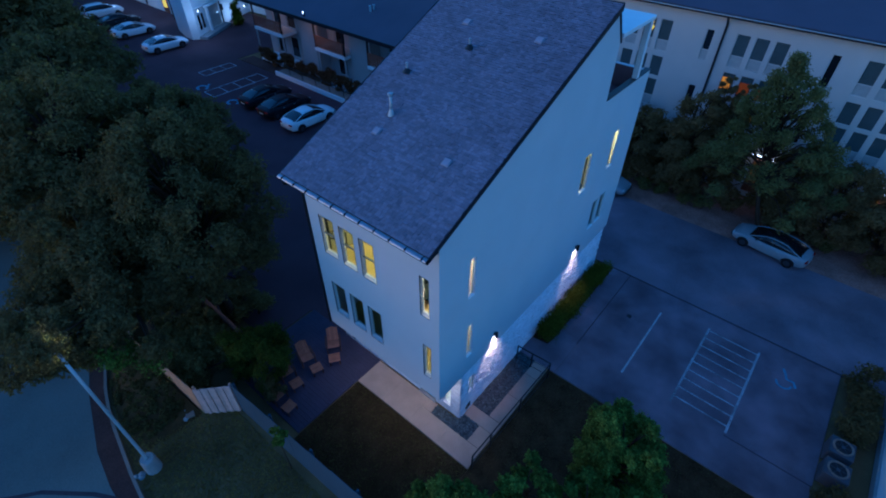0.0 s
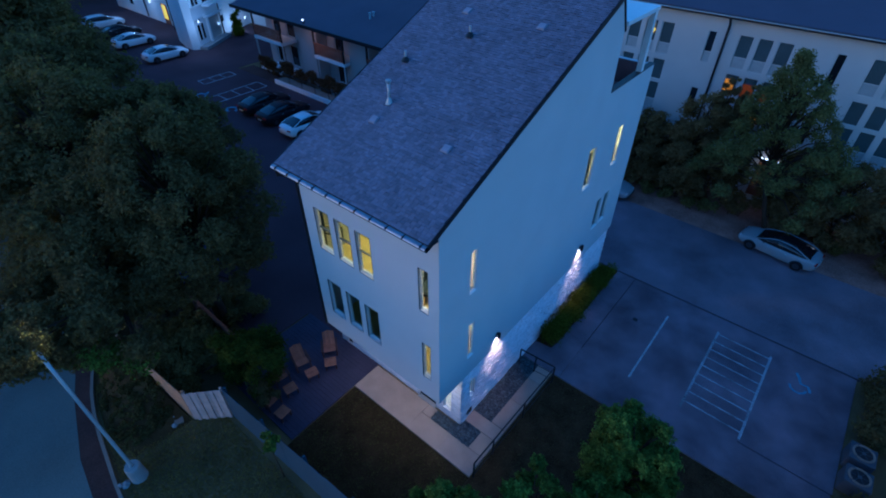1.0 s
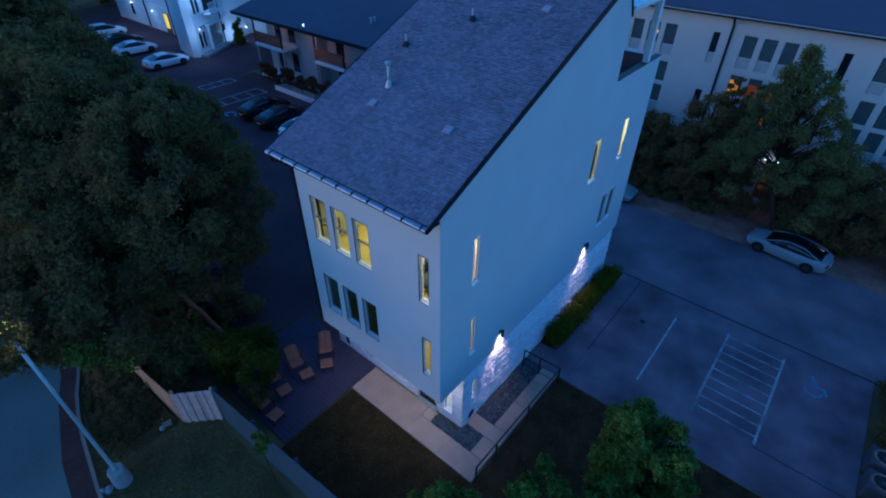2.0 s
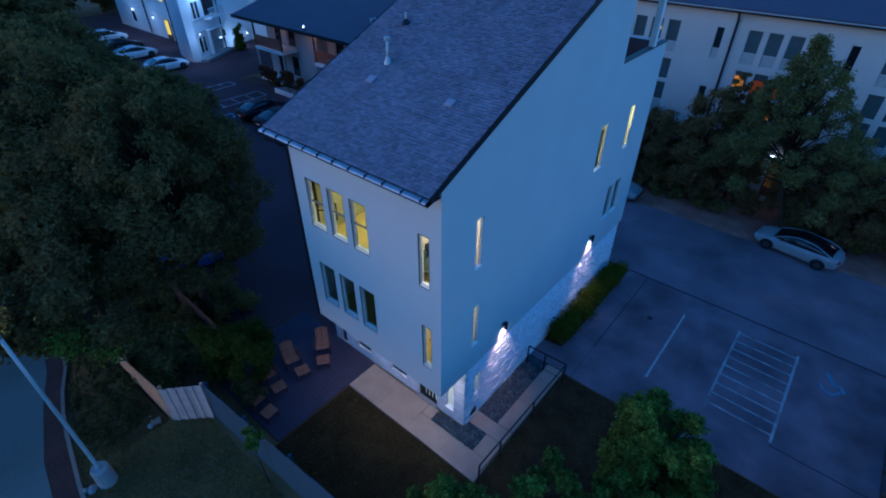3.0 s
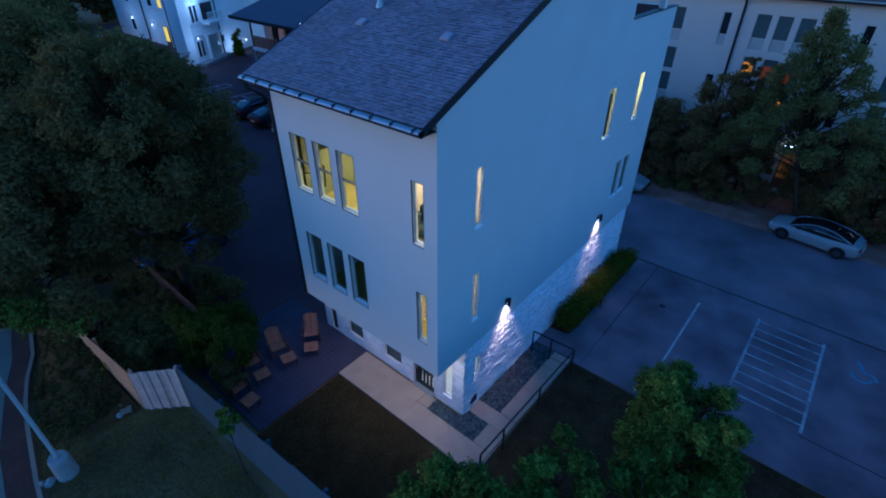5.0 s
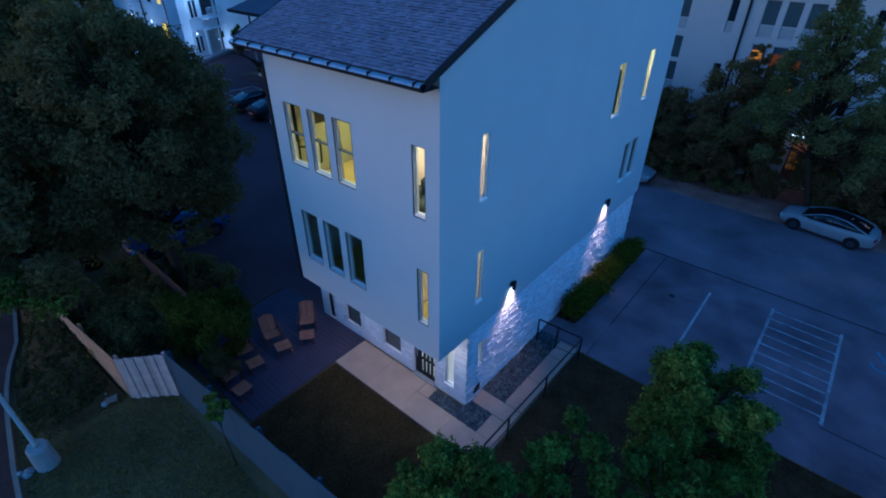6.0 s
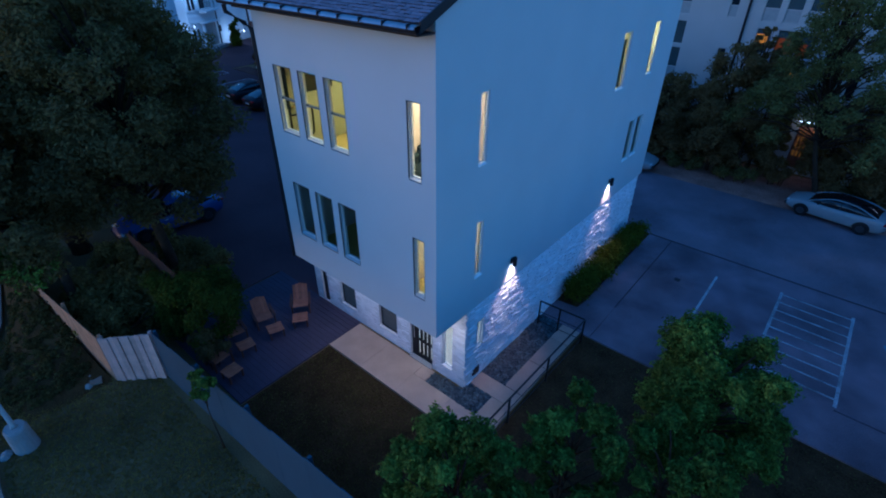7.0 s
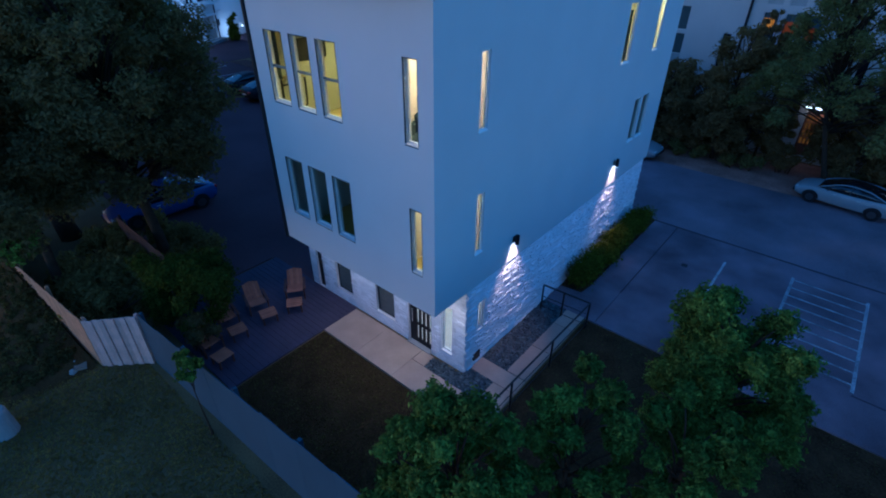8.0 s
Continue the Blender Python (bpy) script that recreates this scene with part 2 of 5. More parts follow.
def mesh_of(name, bm, material, smooth=False):
    me = bpy.data.meshes.new(name)
    bmesh.ops.recalc_face_normals(bm, faces=bm.faces[:])
    bm.to_mesh(me)
    bm.free()
    me.materials.append(material)
    if smooth:
        me.shade_smooth()
    return me


def part(name, bm, material, parent, label="", smooth=False):
    ob = new(name, mesh_of(name, bm, material, smooth))
    ob.parent = parent
    return tagged(ob, label)


def thing(name, label, category, at=(0, 0, 0), turn=0, group=""):
    ob = new(name)
    ob.empty_display_size = 0.2
    ob.matrix_basis = pose(*at, 0, 0, turn)
    return tagged(ob, label, category, group)


def solid(name, bm, material, label, category, kind="", at=None, smooth=False):
    ob = new(name, mesh_of(name, bm, material, smooth))
    if at:
        ob.location = at
    return tagged(ob, label, category, "", kind)


def wall_panel(u0, u1, z0, z1, holes, depth, axis, at):
    """A wall of some depth with openings through it. axis x: u runs along y and the face lies at x=at; axis y: u runs along x. depth goes inwards (signed)."""
    us = sorted({u0, u1, *(h[0] for h in holes), *(h[1] for h in holes)})
    zs = sorted({z0, z1, *(h[2] for h in holes), *(h[3] for h in holes)})
    full = {(i, j) for i in range(len(us) - 1) for j in range(len(zs) - 1)
            if not any(h[0] <= (us[i] + us[i + 1]) / 2 <= h[1] and h[2] <= (zs[j] + zs[j + 1]) / 2 <= h[3] for h in holes)}
    bm, seen = bmesh.new(), {}

    def v(i, j, k):
        if (i, j, k) not in seen:
            w = at + depth * k
            seen[i, j, k] = bm.verts.new((w, us[i], zs[j]) if axis == "x" else (us[i], w, zs[j]))
        return seen[i, j, k]

    for i, j in full:
        for k in (0, 1):
            bm.faces.new((v(i, j, k), v(i + 1, j, k), v(i + 1, j + 1, k), v(i, j + 1, k)))
        for di, dj, a, b in ((-1, 0, (i, j), (i, j + 1)), (1, 0, (i + 1, j), (i + 1, j + 1)), (0, -1, (i, j), (i + 1, j)), (0, 1, (i, j + 1), (i + 1, j + 1))):
            if (i + di, j + dj) not in full:
                bm.faces.new((v(*a, 0), v(*b, 0), v(*b, 1), v(*a, 1)))
    bmesh.ops.recalc_face_normals(bm, faces=bm.faces[:])
    return bm


def window(parent, u0, u1, z0, z1, axis, at, inward, rail=True, pane_mat=None, frame_mat=None, depth=0.09, bar_w=0.045, lower=None):
    """A window set back in its opening: frame, panes and a meeting rail. inward: +1 or -1 along the wall's axis."""
    pane_mat, frame_mat = pane_mat or GLASS, frame_mat or WHITE

    def slab(bm, a0, a1, b0, b1, d0, d1):
        p, q = sorted((at + inward * d0, at + inward * d1))
        box(bm, p, q, a0, a1, b0, b1) if axis == "x" else box(bm, a0, a1, p, q, b0, b1)

    bm = bmesh.new()
    for s in ((u0, u0 + bar_w, z0, z1), (u1 - bar_w, u1, z0, z1), (u0 + bar_w, u1 - bar_w, z0, z0 + bar_w), (u0 + bar_w, u1 - bar_w, z1 - bar_w, z1)):
        slab(bm, *s, depth, depth + 0.06)
    w = part("window", bm, frame_mat, parent)
    mid = lower if lower else (z0 + z1) / 2
    if rail:
        bm = bmesh.new()
        slab(bm, u0 + bar_w, u1 - bar_w, mid - 0.025, mid + 0.025, depth + 0.005, depth + 0.055)
        part("meeting_rail", bm, RAIL_GREY if frame_mat == WHITE else frame_mat, w)
        spans = ((z0 + bar_w, mid - 0.025), (mid + 0.025, z1 - bar_w))
    else:
        spans = ((z0 + bar_w, z1 - bar_w),)
    for k, (a, b) in enumerate(spans):
        bm = bmesh.new()
        slab(bm, u0 + bar_w, u1 - bar_w, a, b, depth + 0.025, depth + 0.033)
        ob = part("pane", bm, BLIND_PANE if lower and k == 0 else pane_mat, w)
        if pane_mat == GLASS:
            ob.visible_shadow = False
    return w


def leaves(name, clumps, count, size, material, parent, seed, flat=0.6):
    """A crown: many small folded leaves spread through uneven clumps (centre, radius)."""
    rng = np.random.default_rng(seed)
    c = np.array([p for p, r in clumps], float)
    r = np.array([q for p, q in clumps], float)
    pick = rng.choice(len(clumps), count, p=r ** 2 / (r ** 2).sum())
    way = rng.normal(size=(count, 3))
    way /= np.linalg.norm(way, axis=1)[:, None]
    lump = 0.75 + 0.3 * np.sin(way[:, 0] * 5 + pick) * np.sin(way[:, 1] * 6 + 2 * pick) + 0.15 * np.sin(way[:, 2] * 9 + pick)
    far = r[pick] * lump * rng.uniform(0.25, 1.0, count) ** 0.45
    p = c[pick] + way * far[:, None] * np.array([1, 1, 0.85])
    up = way * 0.7 + rng.normal(size=(count, 3)) * 0.6 + np.array([0, 0, flat])
    up /= np.linalg.norm(up, axis=1)[:, None]
    a = np.cross(up, rng.normal(size=(count, 3)))
    a /= np.linalg.norm(a, axis=1)[:, None]
    b = np.cross(up, a)
    s = (size * rng.uniform(0.6, 1.4, count))[:, None]
    v = np.stack([p - a * s, p + b * s * 0.45 - up * s * 0.12, p + a * s, p - b * s * 0.45 - up * s * 0.12], 1).reshape(-1, 3)
    me = bpy.data.meshes.new(name)
    me.from_pydata(v, [], np.arange(4 * count).reshape(-1, 4))
    me.materials.append(material)
    ob = new(name, me)
    ob.parent = parent
    return ob


def tree(label, at, height, spread, base, count, size, material, seed, trunk_r=0.16, clump_n=14, conical=False, lean=(0, 0), category="tree", lobe=(0.32, 0.48), broad=False, extra=()):
    """A tapered trunk, limbs to each clump of the crown, and leaves."""
    rnd = random.Random(seed)
    t = thing("tree", label, category, at)
    top = height * 0.8
    bm = bmesh.new()
    spine = [(lean[0] * s + 0.05 * spread * math.sin(4 * s + seed), lean[1] * s + 0.05 * spread * math.cos(5 * s + seed), -0.1 + top * s) for s in (0, 0.15, 0.35, 0.55, 0.75, 1)]
    tube(bm, spine, [trunk_r * 1.35, trunk_r, trunk_r * 0.85, trunk_r * 0.65, trunk_r * 0.42, trunk_r * 0.18], 9)
    part("trunk", bm, BARK, t, smooth=True)
    clumps = []
    for i in range(clump_n):
        f = (i + 0.5) / clump_n
        ang = i * 2.4 + rnd.uniform(-0.4, 0.4)
        wide = (1.05 - f) if conical else math.sin(math.pi * (0.2 + 0.75 * f)) ** 0.7
        if broad:
            wide = 0.85 + 0.15 * math.sin(math.pi * f) if f > 0.25 else 0.5 + f
        rad = spread * wide * rnd.uniform(0.4, 0.85) * (0.3 if conical and f > 0.9 else 0.75 if broad and f > 0.8 else 1)
        z = base + (height - base) * f * 0.92 + rnd.uniform(-0.1, 0.1)
        size_c = spread * rnd.uniform(*lobe) * (0.6 + 0.4 * wide)
        clumps.append(((rad * math.cos(ang) + lean[0] * z / height, rad * math.sin(ang) + lean[1] * z / height, z), size_c))
        k = min(z * 0.75, top * 0.9) / top
        root = Vector((lean[0] * k, lean[1] * k, top * k))
        tip = Vector(clumps[-1][0])
        mid = (root + tip) / 2 + Vector((0, 0, 0.08 * spread))
        part("limb", tube(bmesh.new(), [root, mid, tip], [trunk_r * 0.4, trunk_r * 0.25, trunk_r * 0.08], 6), BARK, t, smooth=True)
    for c, size_c in extra:
        clumps.append((c, size_c))
        part("limb", tube(bmesh.new(), [(lean[0] * 0.5, lean[1] * 0.5, top * 0.5), (c[0] * 0.5, c[1] * 0.5, (c[2] + top * 0.5) / 2 + 0.3), c], [trunk_r * 0.4, trunk_r * 0.25, trunk_r * 0.08], 6), BARK, t, smooth=True)
    leaves("crown", clumps, count, size, material, t, seed)
    return t


# ---- ground and roads ----
solid("ground", prism([(-1500, -1500), (1500, -1500), (1500, 1500), (-1500, 1500)], -0.6, -0.04), GRASS, "dark mown grass and bare earth around the houses", "ground", "structure")
solid("road", prism([(-90, 2.0), (-9.7, -1.5), (-9.7, 1.28), (-7.25, 1.28), (-7.0, 14.4), (-7, 18.9), (-44, 18.9), (-44, 29), (-90, 29)], -0.3, -0.012), ASPHALT, "dark asphalt car park between the buildings", "car park", "structure")
solid("road", prism([(-7, 14.45), (45, 14.45), (45, 21.3), (-7, 21.5)], -0.3, -0.008), STREET, "worn grey street past the driveway", "road", "structure")
solid("road", prism([(-60, -4.2), (-24, -5.6), (-14.6, -7.75), (-13.2, -8.3), (-10.25, -9.17), (-8.4, -9.45), (-4, -9.6), (10, -9.8), (30, -10), (30, -40), (-60, -40)], -0.3, -0.015), ROADWAY, "pale worn concrete side road with a swept edge", "road", "structure")
solid("verge", prism([(-24, -5.1), (-14.4, -7.1), (-13.0, -7.65), (-10.7, -8.25), (-8.3, -8.68), (-7.0, -8.85), (-4, -9.0), (-4, -9.6), (-8.4, -9.45), (-10.25, -9.17), (-13.2, -8.3), (-14.6, -7.75), (-24, -5.6)], -0.3, -0.02), SOIL, "strip of bare brown soil beside the road", "verge", "structure")


def ribbon(points, width, z0, z1):
    """A band of even width along a line on the ground."""
    left, right = [], []
    for i, (x, y) in enumerate(points):
        a, b = Vector(points[max(i - 1, 0)]), Vector(points[min(i + 1, len(points) - 1)])
        d = (b - a).normalized() * width / 2
        left.append((x - d.y, y + d.x)), right.append((x + d.y, y - d.x))
    return prism(left + right[::-1], z0, z1)


solid("mulch_bed", prism([(-43.5, 18.95), (-10.0, 18.95), (-10.0, 20.5), (-43.5, 20.5)], -0.3, -0.006), SOIL, "bare brown planting strip before the balconied block", "mulch", "structure")
solid("verge", prism([(-30, 21.52), (-7, 21.52), (45, 21.32), (45, 26.6), (-9, 26.6), (-9, 24), (-30, 24)], -0.3, -0.02), SHOULDER, "bare brown soil along the far kerb", "verge", "structure")
solid("kerb", ribbon([(-24, -5.0), (-14.3, -7.12), (-13.0, -7.66), (-11.9, -8.0), (-10.7, -8.27), (-8.3, -8.69), (-7.0, -8.86), (-3, -9.0)], 0.12, -0.2, 0.09), KERB, "narrow concrete kerb curving along the verge", "kerb", "structure")
solid("road_seam", ribbon([(-13.0, -14.5), (-10.9, -12.1), (-10.2, -11.2), (-9.3, -10.5), (-8.6, -9.95), (-7.8, -9.5)], 0.16, -0.02, -0.009), SEAM, "dark tarred seam across the side road", "seam", "structure")

# driveway slabs, seams and paint
driveway = thing("driveway", "grey concrete parking bay with tarred joints beside the house", "driveway")
driveway["kind"] = "structure"
for x0, x1 in ((0.02, 1.96), (1.964, 12.2)):
    part("slab", soft_box(x0 + 0.004, x1 - 0.004, 6.02, 14.37, -0.25, 0.0, 0.012), DRIVE, driveway)
for pts in ([(0.95, 14.41), (12.4, 14.41)], [(1.96, 8.2), (1.96, 14.4)], [(8.95, 7.86), (12.2, 7.82)]):
    part("joint", ribbon(pts, 0.09 if pts[0][1] > 14 else 0.045, -0.2, 0.006), SEAM, driveway, "dark tarred joint")
solid("seam_cover", soft_box(3.05, 3.28, 11.4, 11.62, 0.0, 0.012, 0.004), BLACK, "small dark drain cover in the driveway", "drain cover")
bay = thing("parking_marking", "worn white painted bay line on concrete", "marking")
part("stripe", soft_box(4.3, 4.388, 8.03, 12.8, -0.01, 0.008, 0.002), BAY_LINE, bay)
aisle = thing("parking_marking", "worn white hatched access aisle painted on concrete", "marking")
for x in (6.62, 8.95):
    part("stripe", soft_box(x - 0.05, x + 0.05, 8.0, 13.35, -0.01, 0.008, 0.002), LINE, aisle)
for k in range(9):
    y = 8.3 + k * 0.6
    part("stripe", prism([(6.67, y + 0.06), (8.9, y + 0.01), (8.9, y + 0.08), (6.67, y + 0.13)], -0.01, 0.008), LINE, aisle)
symbol = thing("parking_symbol", "faded blue painted parking symbol on concrete", "marking", (10.3, 12.55, 0))
part("symbol_curve", ribbon([(-0.25, 0.55), (-0.1, 0.3), (0.0, 0.0), (0.3, 0.0), (0.42, -0.3)], 0.12, -0.01, 0.008), BLUE_LINE, symbol)
part("symbol_wheel", ribbon([(0.32 * math.cos(a / 10 * 6.28) - 0.05, 0.32 * math.sin(a / 10 * 6.28) - 0.3) for a in range(5, 11)], 0.1, -0.01, 0.0085), BLUE_LINE, symbol)

# paths round the house, with cast joints
path = thing("path", "pale brushed concrete path wrapping the corner of the house", "path")
path["kind"] = "structure"
xs = (-4.66, -3.1, -1.55, 0.0, 1.62)
for a, b in zip(xs, xs[1:]):
    part("slab", soft_box(a + 0.002, b - 0.002, -0.12, 0.78 if a > -1.6 else 1.28, -0.2, 0.03, 0.004), PAVING, path)
part("slab", soft_box(-1.54, -1.08, 0.79, 1.28, -0.2, 0.03, 0.01), PAVING, path)
part("slab", soft_box(0.9, 1.61, 0.79, 1.64, -0.2, 0.03, 0.01), PAVING, path)
part("slab", soft_box(0.02, 1.61, 1.655, 2.26, -0.2, 0.03, 0.01), PAVING, path)
for a, b in ((2.28, 3.7), (3.71, 5.1), (5.11, 6.0)):
    part("slab", soft_box(0.94, 1.61, a, b, -0.2, 0.03, 0.01), PAVING, path)
patio = thing("patio", "dark board patio beside the house where chairs stand", "patio")
patio["kind"] = "structure"
y = -3.45
while y < 1.2:
    part("board", soft_box(-9.6, -4.69, y + 0.002, y + 0.183, -0.2, 0.012, 0.004), DECK, patio)
    y += 0.185


def pebbles(name, x0, x1, y0, y1, count, label, seed):
    rnd = random.Random(seed)
    bm = bmesh.new()
    box(bm, x0, x1, y0, y1, -0.15, -0.005)
    v, f = [], []
    for i in range(count):
        m = Matrix.LocRotScale((rnd.uniform(x0, x1), rnd.uniform(y0, y1), rnd.uniform(-0.005, 0.03)), Euler((rnd.random(), rnd.random(), rnd.random() * 6)), (rnd.uniform(0.03, 0.08), rnd.uniform(0.03, 0.06), 0.028))
        o = len(v)
        v += [m @ Vector(p) for p in ((1, 0, 0), (0.3, 0.95, 0), (-0.8, 0.6, 0), (-0.8, -0.6, 0), (0.3, -0.95, 0), (0, 0, 1), (0, 0, -1))]
        f += [(o + a, o + (a + 1) % 5, o + 5) for a in range(5)] + [(o + (a + 1) % 5, o + a, o + 6) for a in range(5)]
    me = bpy.data.meshes.new(name)
    me.from_pydata(v, [], f)
    bm.from_mesh(me)
    return solid(name, bm, PEBBLE, label, "gravel", "stuff")


pebbles("gravel_bed", 0.02, 0.93, 2.28, 5.98, 900, "dark river pebbles in a bed along the stone wall", 1)
pebbles("gravel_bed", -1.07, 0.89, 0.8, 1.28, 420, "dark river pebbles in a narrow strip by the entrance", 2)
pebbles("gravel_bed", 0.02, 0.89, 1.3, 1.64, 160, "dark river pebbles wrapped round the house corner", 3)


def blades(name, x0, x1, y0, y1, count, seed, label, tall=0.04, material=None):
    """Short turf, as many thin blades."""
    rng = np.random.default_rng(seed)
    p = np.stack([rng.uniform(x0, x1, count), rng.uniform(y0, y1, count), np.full(count, -0.045)], 1)
    p = p[p[:, 1] > np.interp(p[:, 0], [-14.3, -13.0, -10.7, -8.3, -7.0, -3.0], [-6.9, -7.5, -8.1, -8.5, -8.7, -8.85])]
    count = len(p)
    d = rng.normal(size=(count, 3)) * np.array([0.014, 0.014, 0])
    up = rng.normal(size=(count, 3)) * np.array([0.04, 0.04, 0]) + np.array([0, 0, 1]) * rng.uniform(0.5, 1.4, (count, 1)) * tall
    v = np.stack([p - d, p + d, p + up], 1).reshape(-1, 3)
    me = bpy.data.meshes.new(name)
    me.from_pydata(v, [], np.arange(3 * count).reshape(-1, 3))
    me.materials.append(material or BLADE)
    return tagged(new(name, me), label, "grass", "", "stuff")


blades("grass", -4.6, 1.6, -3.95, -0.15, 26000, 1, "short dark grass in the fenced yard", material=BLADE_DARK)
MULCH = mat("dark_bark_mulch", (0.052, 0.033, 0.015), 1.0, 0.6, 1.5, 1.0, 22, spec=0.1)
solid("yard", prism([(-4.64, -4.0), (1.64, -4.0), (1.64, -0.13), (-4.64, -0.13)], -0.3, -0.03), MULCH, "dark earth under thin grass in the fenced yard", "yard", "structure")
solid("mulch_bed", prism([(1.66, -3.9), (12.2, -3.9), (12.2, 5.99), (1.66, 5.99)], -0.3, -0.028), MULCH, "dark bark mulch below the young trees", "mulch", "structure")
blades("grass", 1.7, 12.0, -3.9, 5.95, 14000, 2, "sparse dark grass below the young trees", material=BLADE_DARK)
blades("grass", -14, 4.5, -8.8, -4.5, 95000, 3, "short dark grass outside the fence")

solid("mulch_bed", prism([(0.02, 7.15), (0.86, 7.25), (0.94, 7.8), (0.94, 14.4), (0.02, 14.4)], -0.3, 0.004), MULCH, "dark bark mulch below the clipped hedge", "mulch", "structure")

# ---- the house ----
house = thing("house", "tall pale stucco house with lit rooms and a sloped shingle roof", "house", (0.09, 0, 0))
W3 = [(-5.43, -4.7), (-4.42, -3.71), (-3.44, -2.76)]
front_holes = [(a, b, 7.4, 9.1) for a, b in W3] + [(-0.79, -0.41, 7.38, 9.08)]
front_holes += [(a, b, 4.17, 5.87) for a, b in W3] + [(-0.73, -0.37, 4.18, 5.88)]
side_holes = [(1.49, 1.8, 7.38, 9.07), (1.55, 1.85, 4.15, 5.84), (8.86, 9.46, 7.6, 9.35), (11.42, 11.92, 7.65, 9.4), (10.88, 11.42, 4.5, 6.08), (11.62, 12.2, 4.5, 6.08)]
part("upper_wall", wall_panel(-6.0, -0.0, 3.1, 10.44, front_holes, 0.2, "y", 0.0), STUCCO, house)
part("upper_wall", wall_panel(0.2, 13.7, 3.1, 10.1, side_holes, -0.2, "x", 0.0), STUCCO, house)
part("gable_wall", prism([(0.2, 10.1), (13.7, 10.1), (13.7, 11.4), (9.62, 11.4), (9.62, 13.5), (8.95, 14.66), (0.2, 10.7)], -0.2, 0.0, "x"), STUCCO, house)
part("upper_wall", prism([(0.2, 3.1), (13.7, 3.1), (13.7, 11.4), (9.62, 11.4), (9.62, 13.5), (8.95, 14.66), (0.2, 10.7)], -6.0, -5.8, "x"), STUCCO, house)
part("upper_wall", soft_box(-5.8, -0.2, 13.5, 13.7, 3.1, 11.4), STUCCO, house)
part("attic_wall", soft_box(-5.8, -0.2, 9.5, 9.62, 9.9, 13.5), TERRACE_BOARD, house, "dark boarded wall of the roof terrace")
part("gable_wall", prism([(0.0, 10.445), (0.199, 10.445), (0.199, 10.75), (0.0, 10.66)], -0.2, 0.0, "x"), STUCCO, house)
part("soffit", soft_box(-6.0, -0.2, 0.2, 13.5, 3.1, 3.2), STUCCO, house, "stucco underside of the overhanging upper floors")
# floors and rooms inside
part("interior_floor", soft_box(-5.8, -0.2, 0.2, 13.5, 3.22, 3.35), OAK, house, "oak floorboards")
part("interior_floor", soft_box(-5.8, -0.2, 0.2, 13.5, 6.3, 6.6), OAK, house, "oak floorboards")
part("interior_ceiling", soft_box(-5.8, -0.2, 0.2, 13.5, 9.75, 9.9), WHITE, house)
for x0, x1, y0, y1, z0, z1, m in ((-2.0, -0.21, 4.2, 4.3, 6.6, 9.75, PEACH), (-5.79, -2.1, 4.2, 4.3, 6.6, 9.75, CREAM), (-5.79, -0.21, 8.4, 8.5, 6.6, 9.75, CREAM), (-2.1, -2.0, 0.21, 4.3, 6.6, 9.75, PEACH), (-1.9, -1.8, 0.21, 4.2, 3.35, 6.3, PEACH), (-5.79, -0.21, 4.2, 4.3, 3.35, 6.3, CREAM), (-5.79, -0.21, 8.4, 8.5, 3.35, 6.3, CREAM)):
    part("partition", soft_box(x0, x1, y0, y1, z0, z1, 0.004), m, house, "pale painted inner wall")
part("inner_lining", soft_box(-5.795, -5.74, 0.21, 4.19, 6.61, 9.74, 0.004), OLIVE, house, "olive painted inner wall")
for (a, b, c, d) in front_holes:
    window(house, a, b, c, d, "y", 0.0, 1, rail=a < -2 and c > 7, depth=0.09, bar_w=0.03)
    part("window_sill", prism([(-0.006, c - 0.02), (0.094, c - 0.006), (0.094, c + 0.008), (-0.006, c - 0.006)], a, b, "x"), STUCCO, house, "sloping window sill")
    # thin dark strips round each opening, the left one widest
    for x0, x1, z0, z1 in ((a - 0.004, a + 0.034, c, d), (b - 0.006, b + 0.002, c, d), (a - 0.004, b, d - 0.012, d + 0.004), (a - 0.004, b, c - 0.045, c - 0.025)):
        part("window_bead", soft_box(x0, x1, -0.008, 0.004, z0, z1, 0.002), BEAD, house, "thin dark bead round the window")
for (a, b, c, d) in side_holes:
    window(house, a, b, c, d, "x", 0.0, -1, rail=False, depth=0.03, bar_w=0.035)
    part("window_sill", prism([(0.022, c - 0.02), (-0.09, c - 0.004), (-0.09, c + 0.04), (-0.03, c + 0.04), (0.022, c)], a - 0.012, b + 0.012, "y"), WHITE, house, "white sloping window sill")

# ground floor
g_front = [(-5.74, -4.94, 0.42, 1.95), (-3.74, -2.9, 0.45, 1.95), (-2.29, -1.34, 0.03, 2.1), (-0.95, -0.54, 0.45, 2.2), (-6.81, -6.49, 0.02, 2.1)]
g_side = [(1.95, 2.25, 1.25, 2.3), (1.78, 2.1, 0.2, 0.5)]
part("ground_wall", wall_panel(-7.2, -0.07, 0.0, 3.08, g_front, 0.2, "y", 1.36), MORTAR, house)
part("ground_wall", wall_panel(1.562, 13.6, 0.0, 3.08, g_side, -0.2, "x", -0.07), MORTAR, house)
part("ground_wall", soft_box(-7.2, -7.0, 1.57, 13.6, 0.0, 3.08), STUCCO, house)
part("ground_wall", soft_box(-7.0, -0.28, 13.4, 13.6, 0.0, 3.08), STUCCO, house)
part("ground_roof", soft_box(-7.2, -6.01, 1.36, 13.6, 3.1, 3.2), DARK_METAL, house)
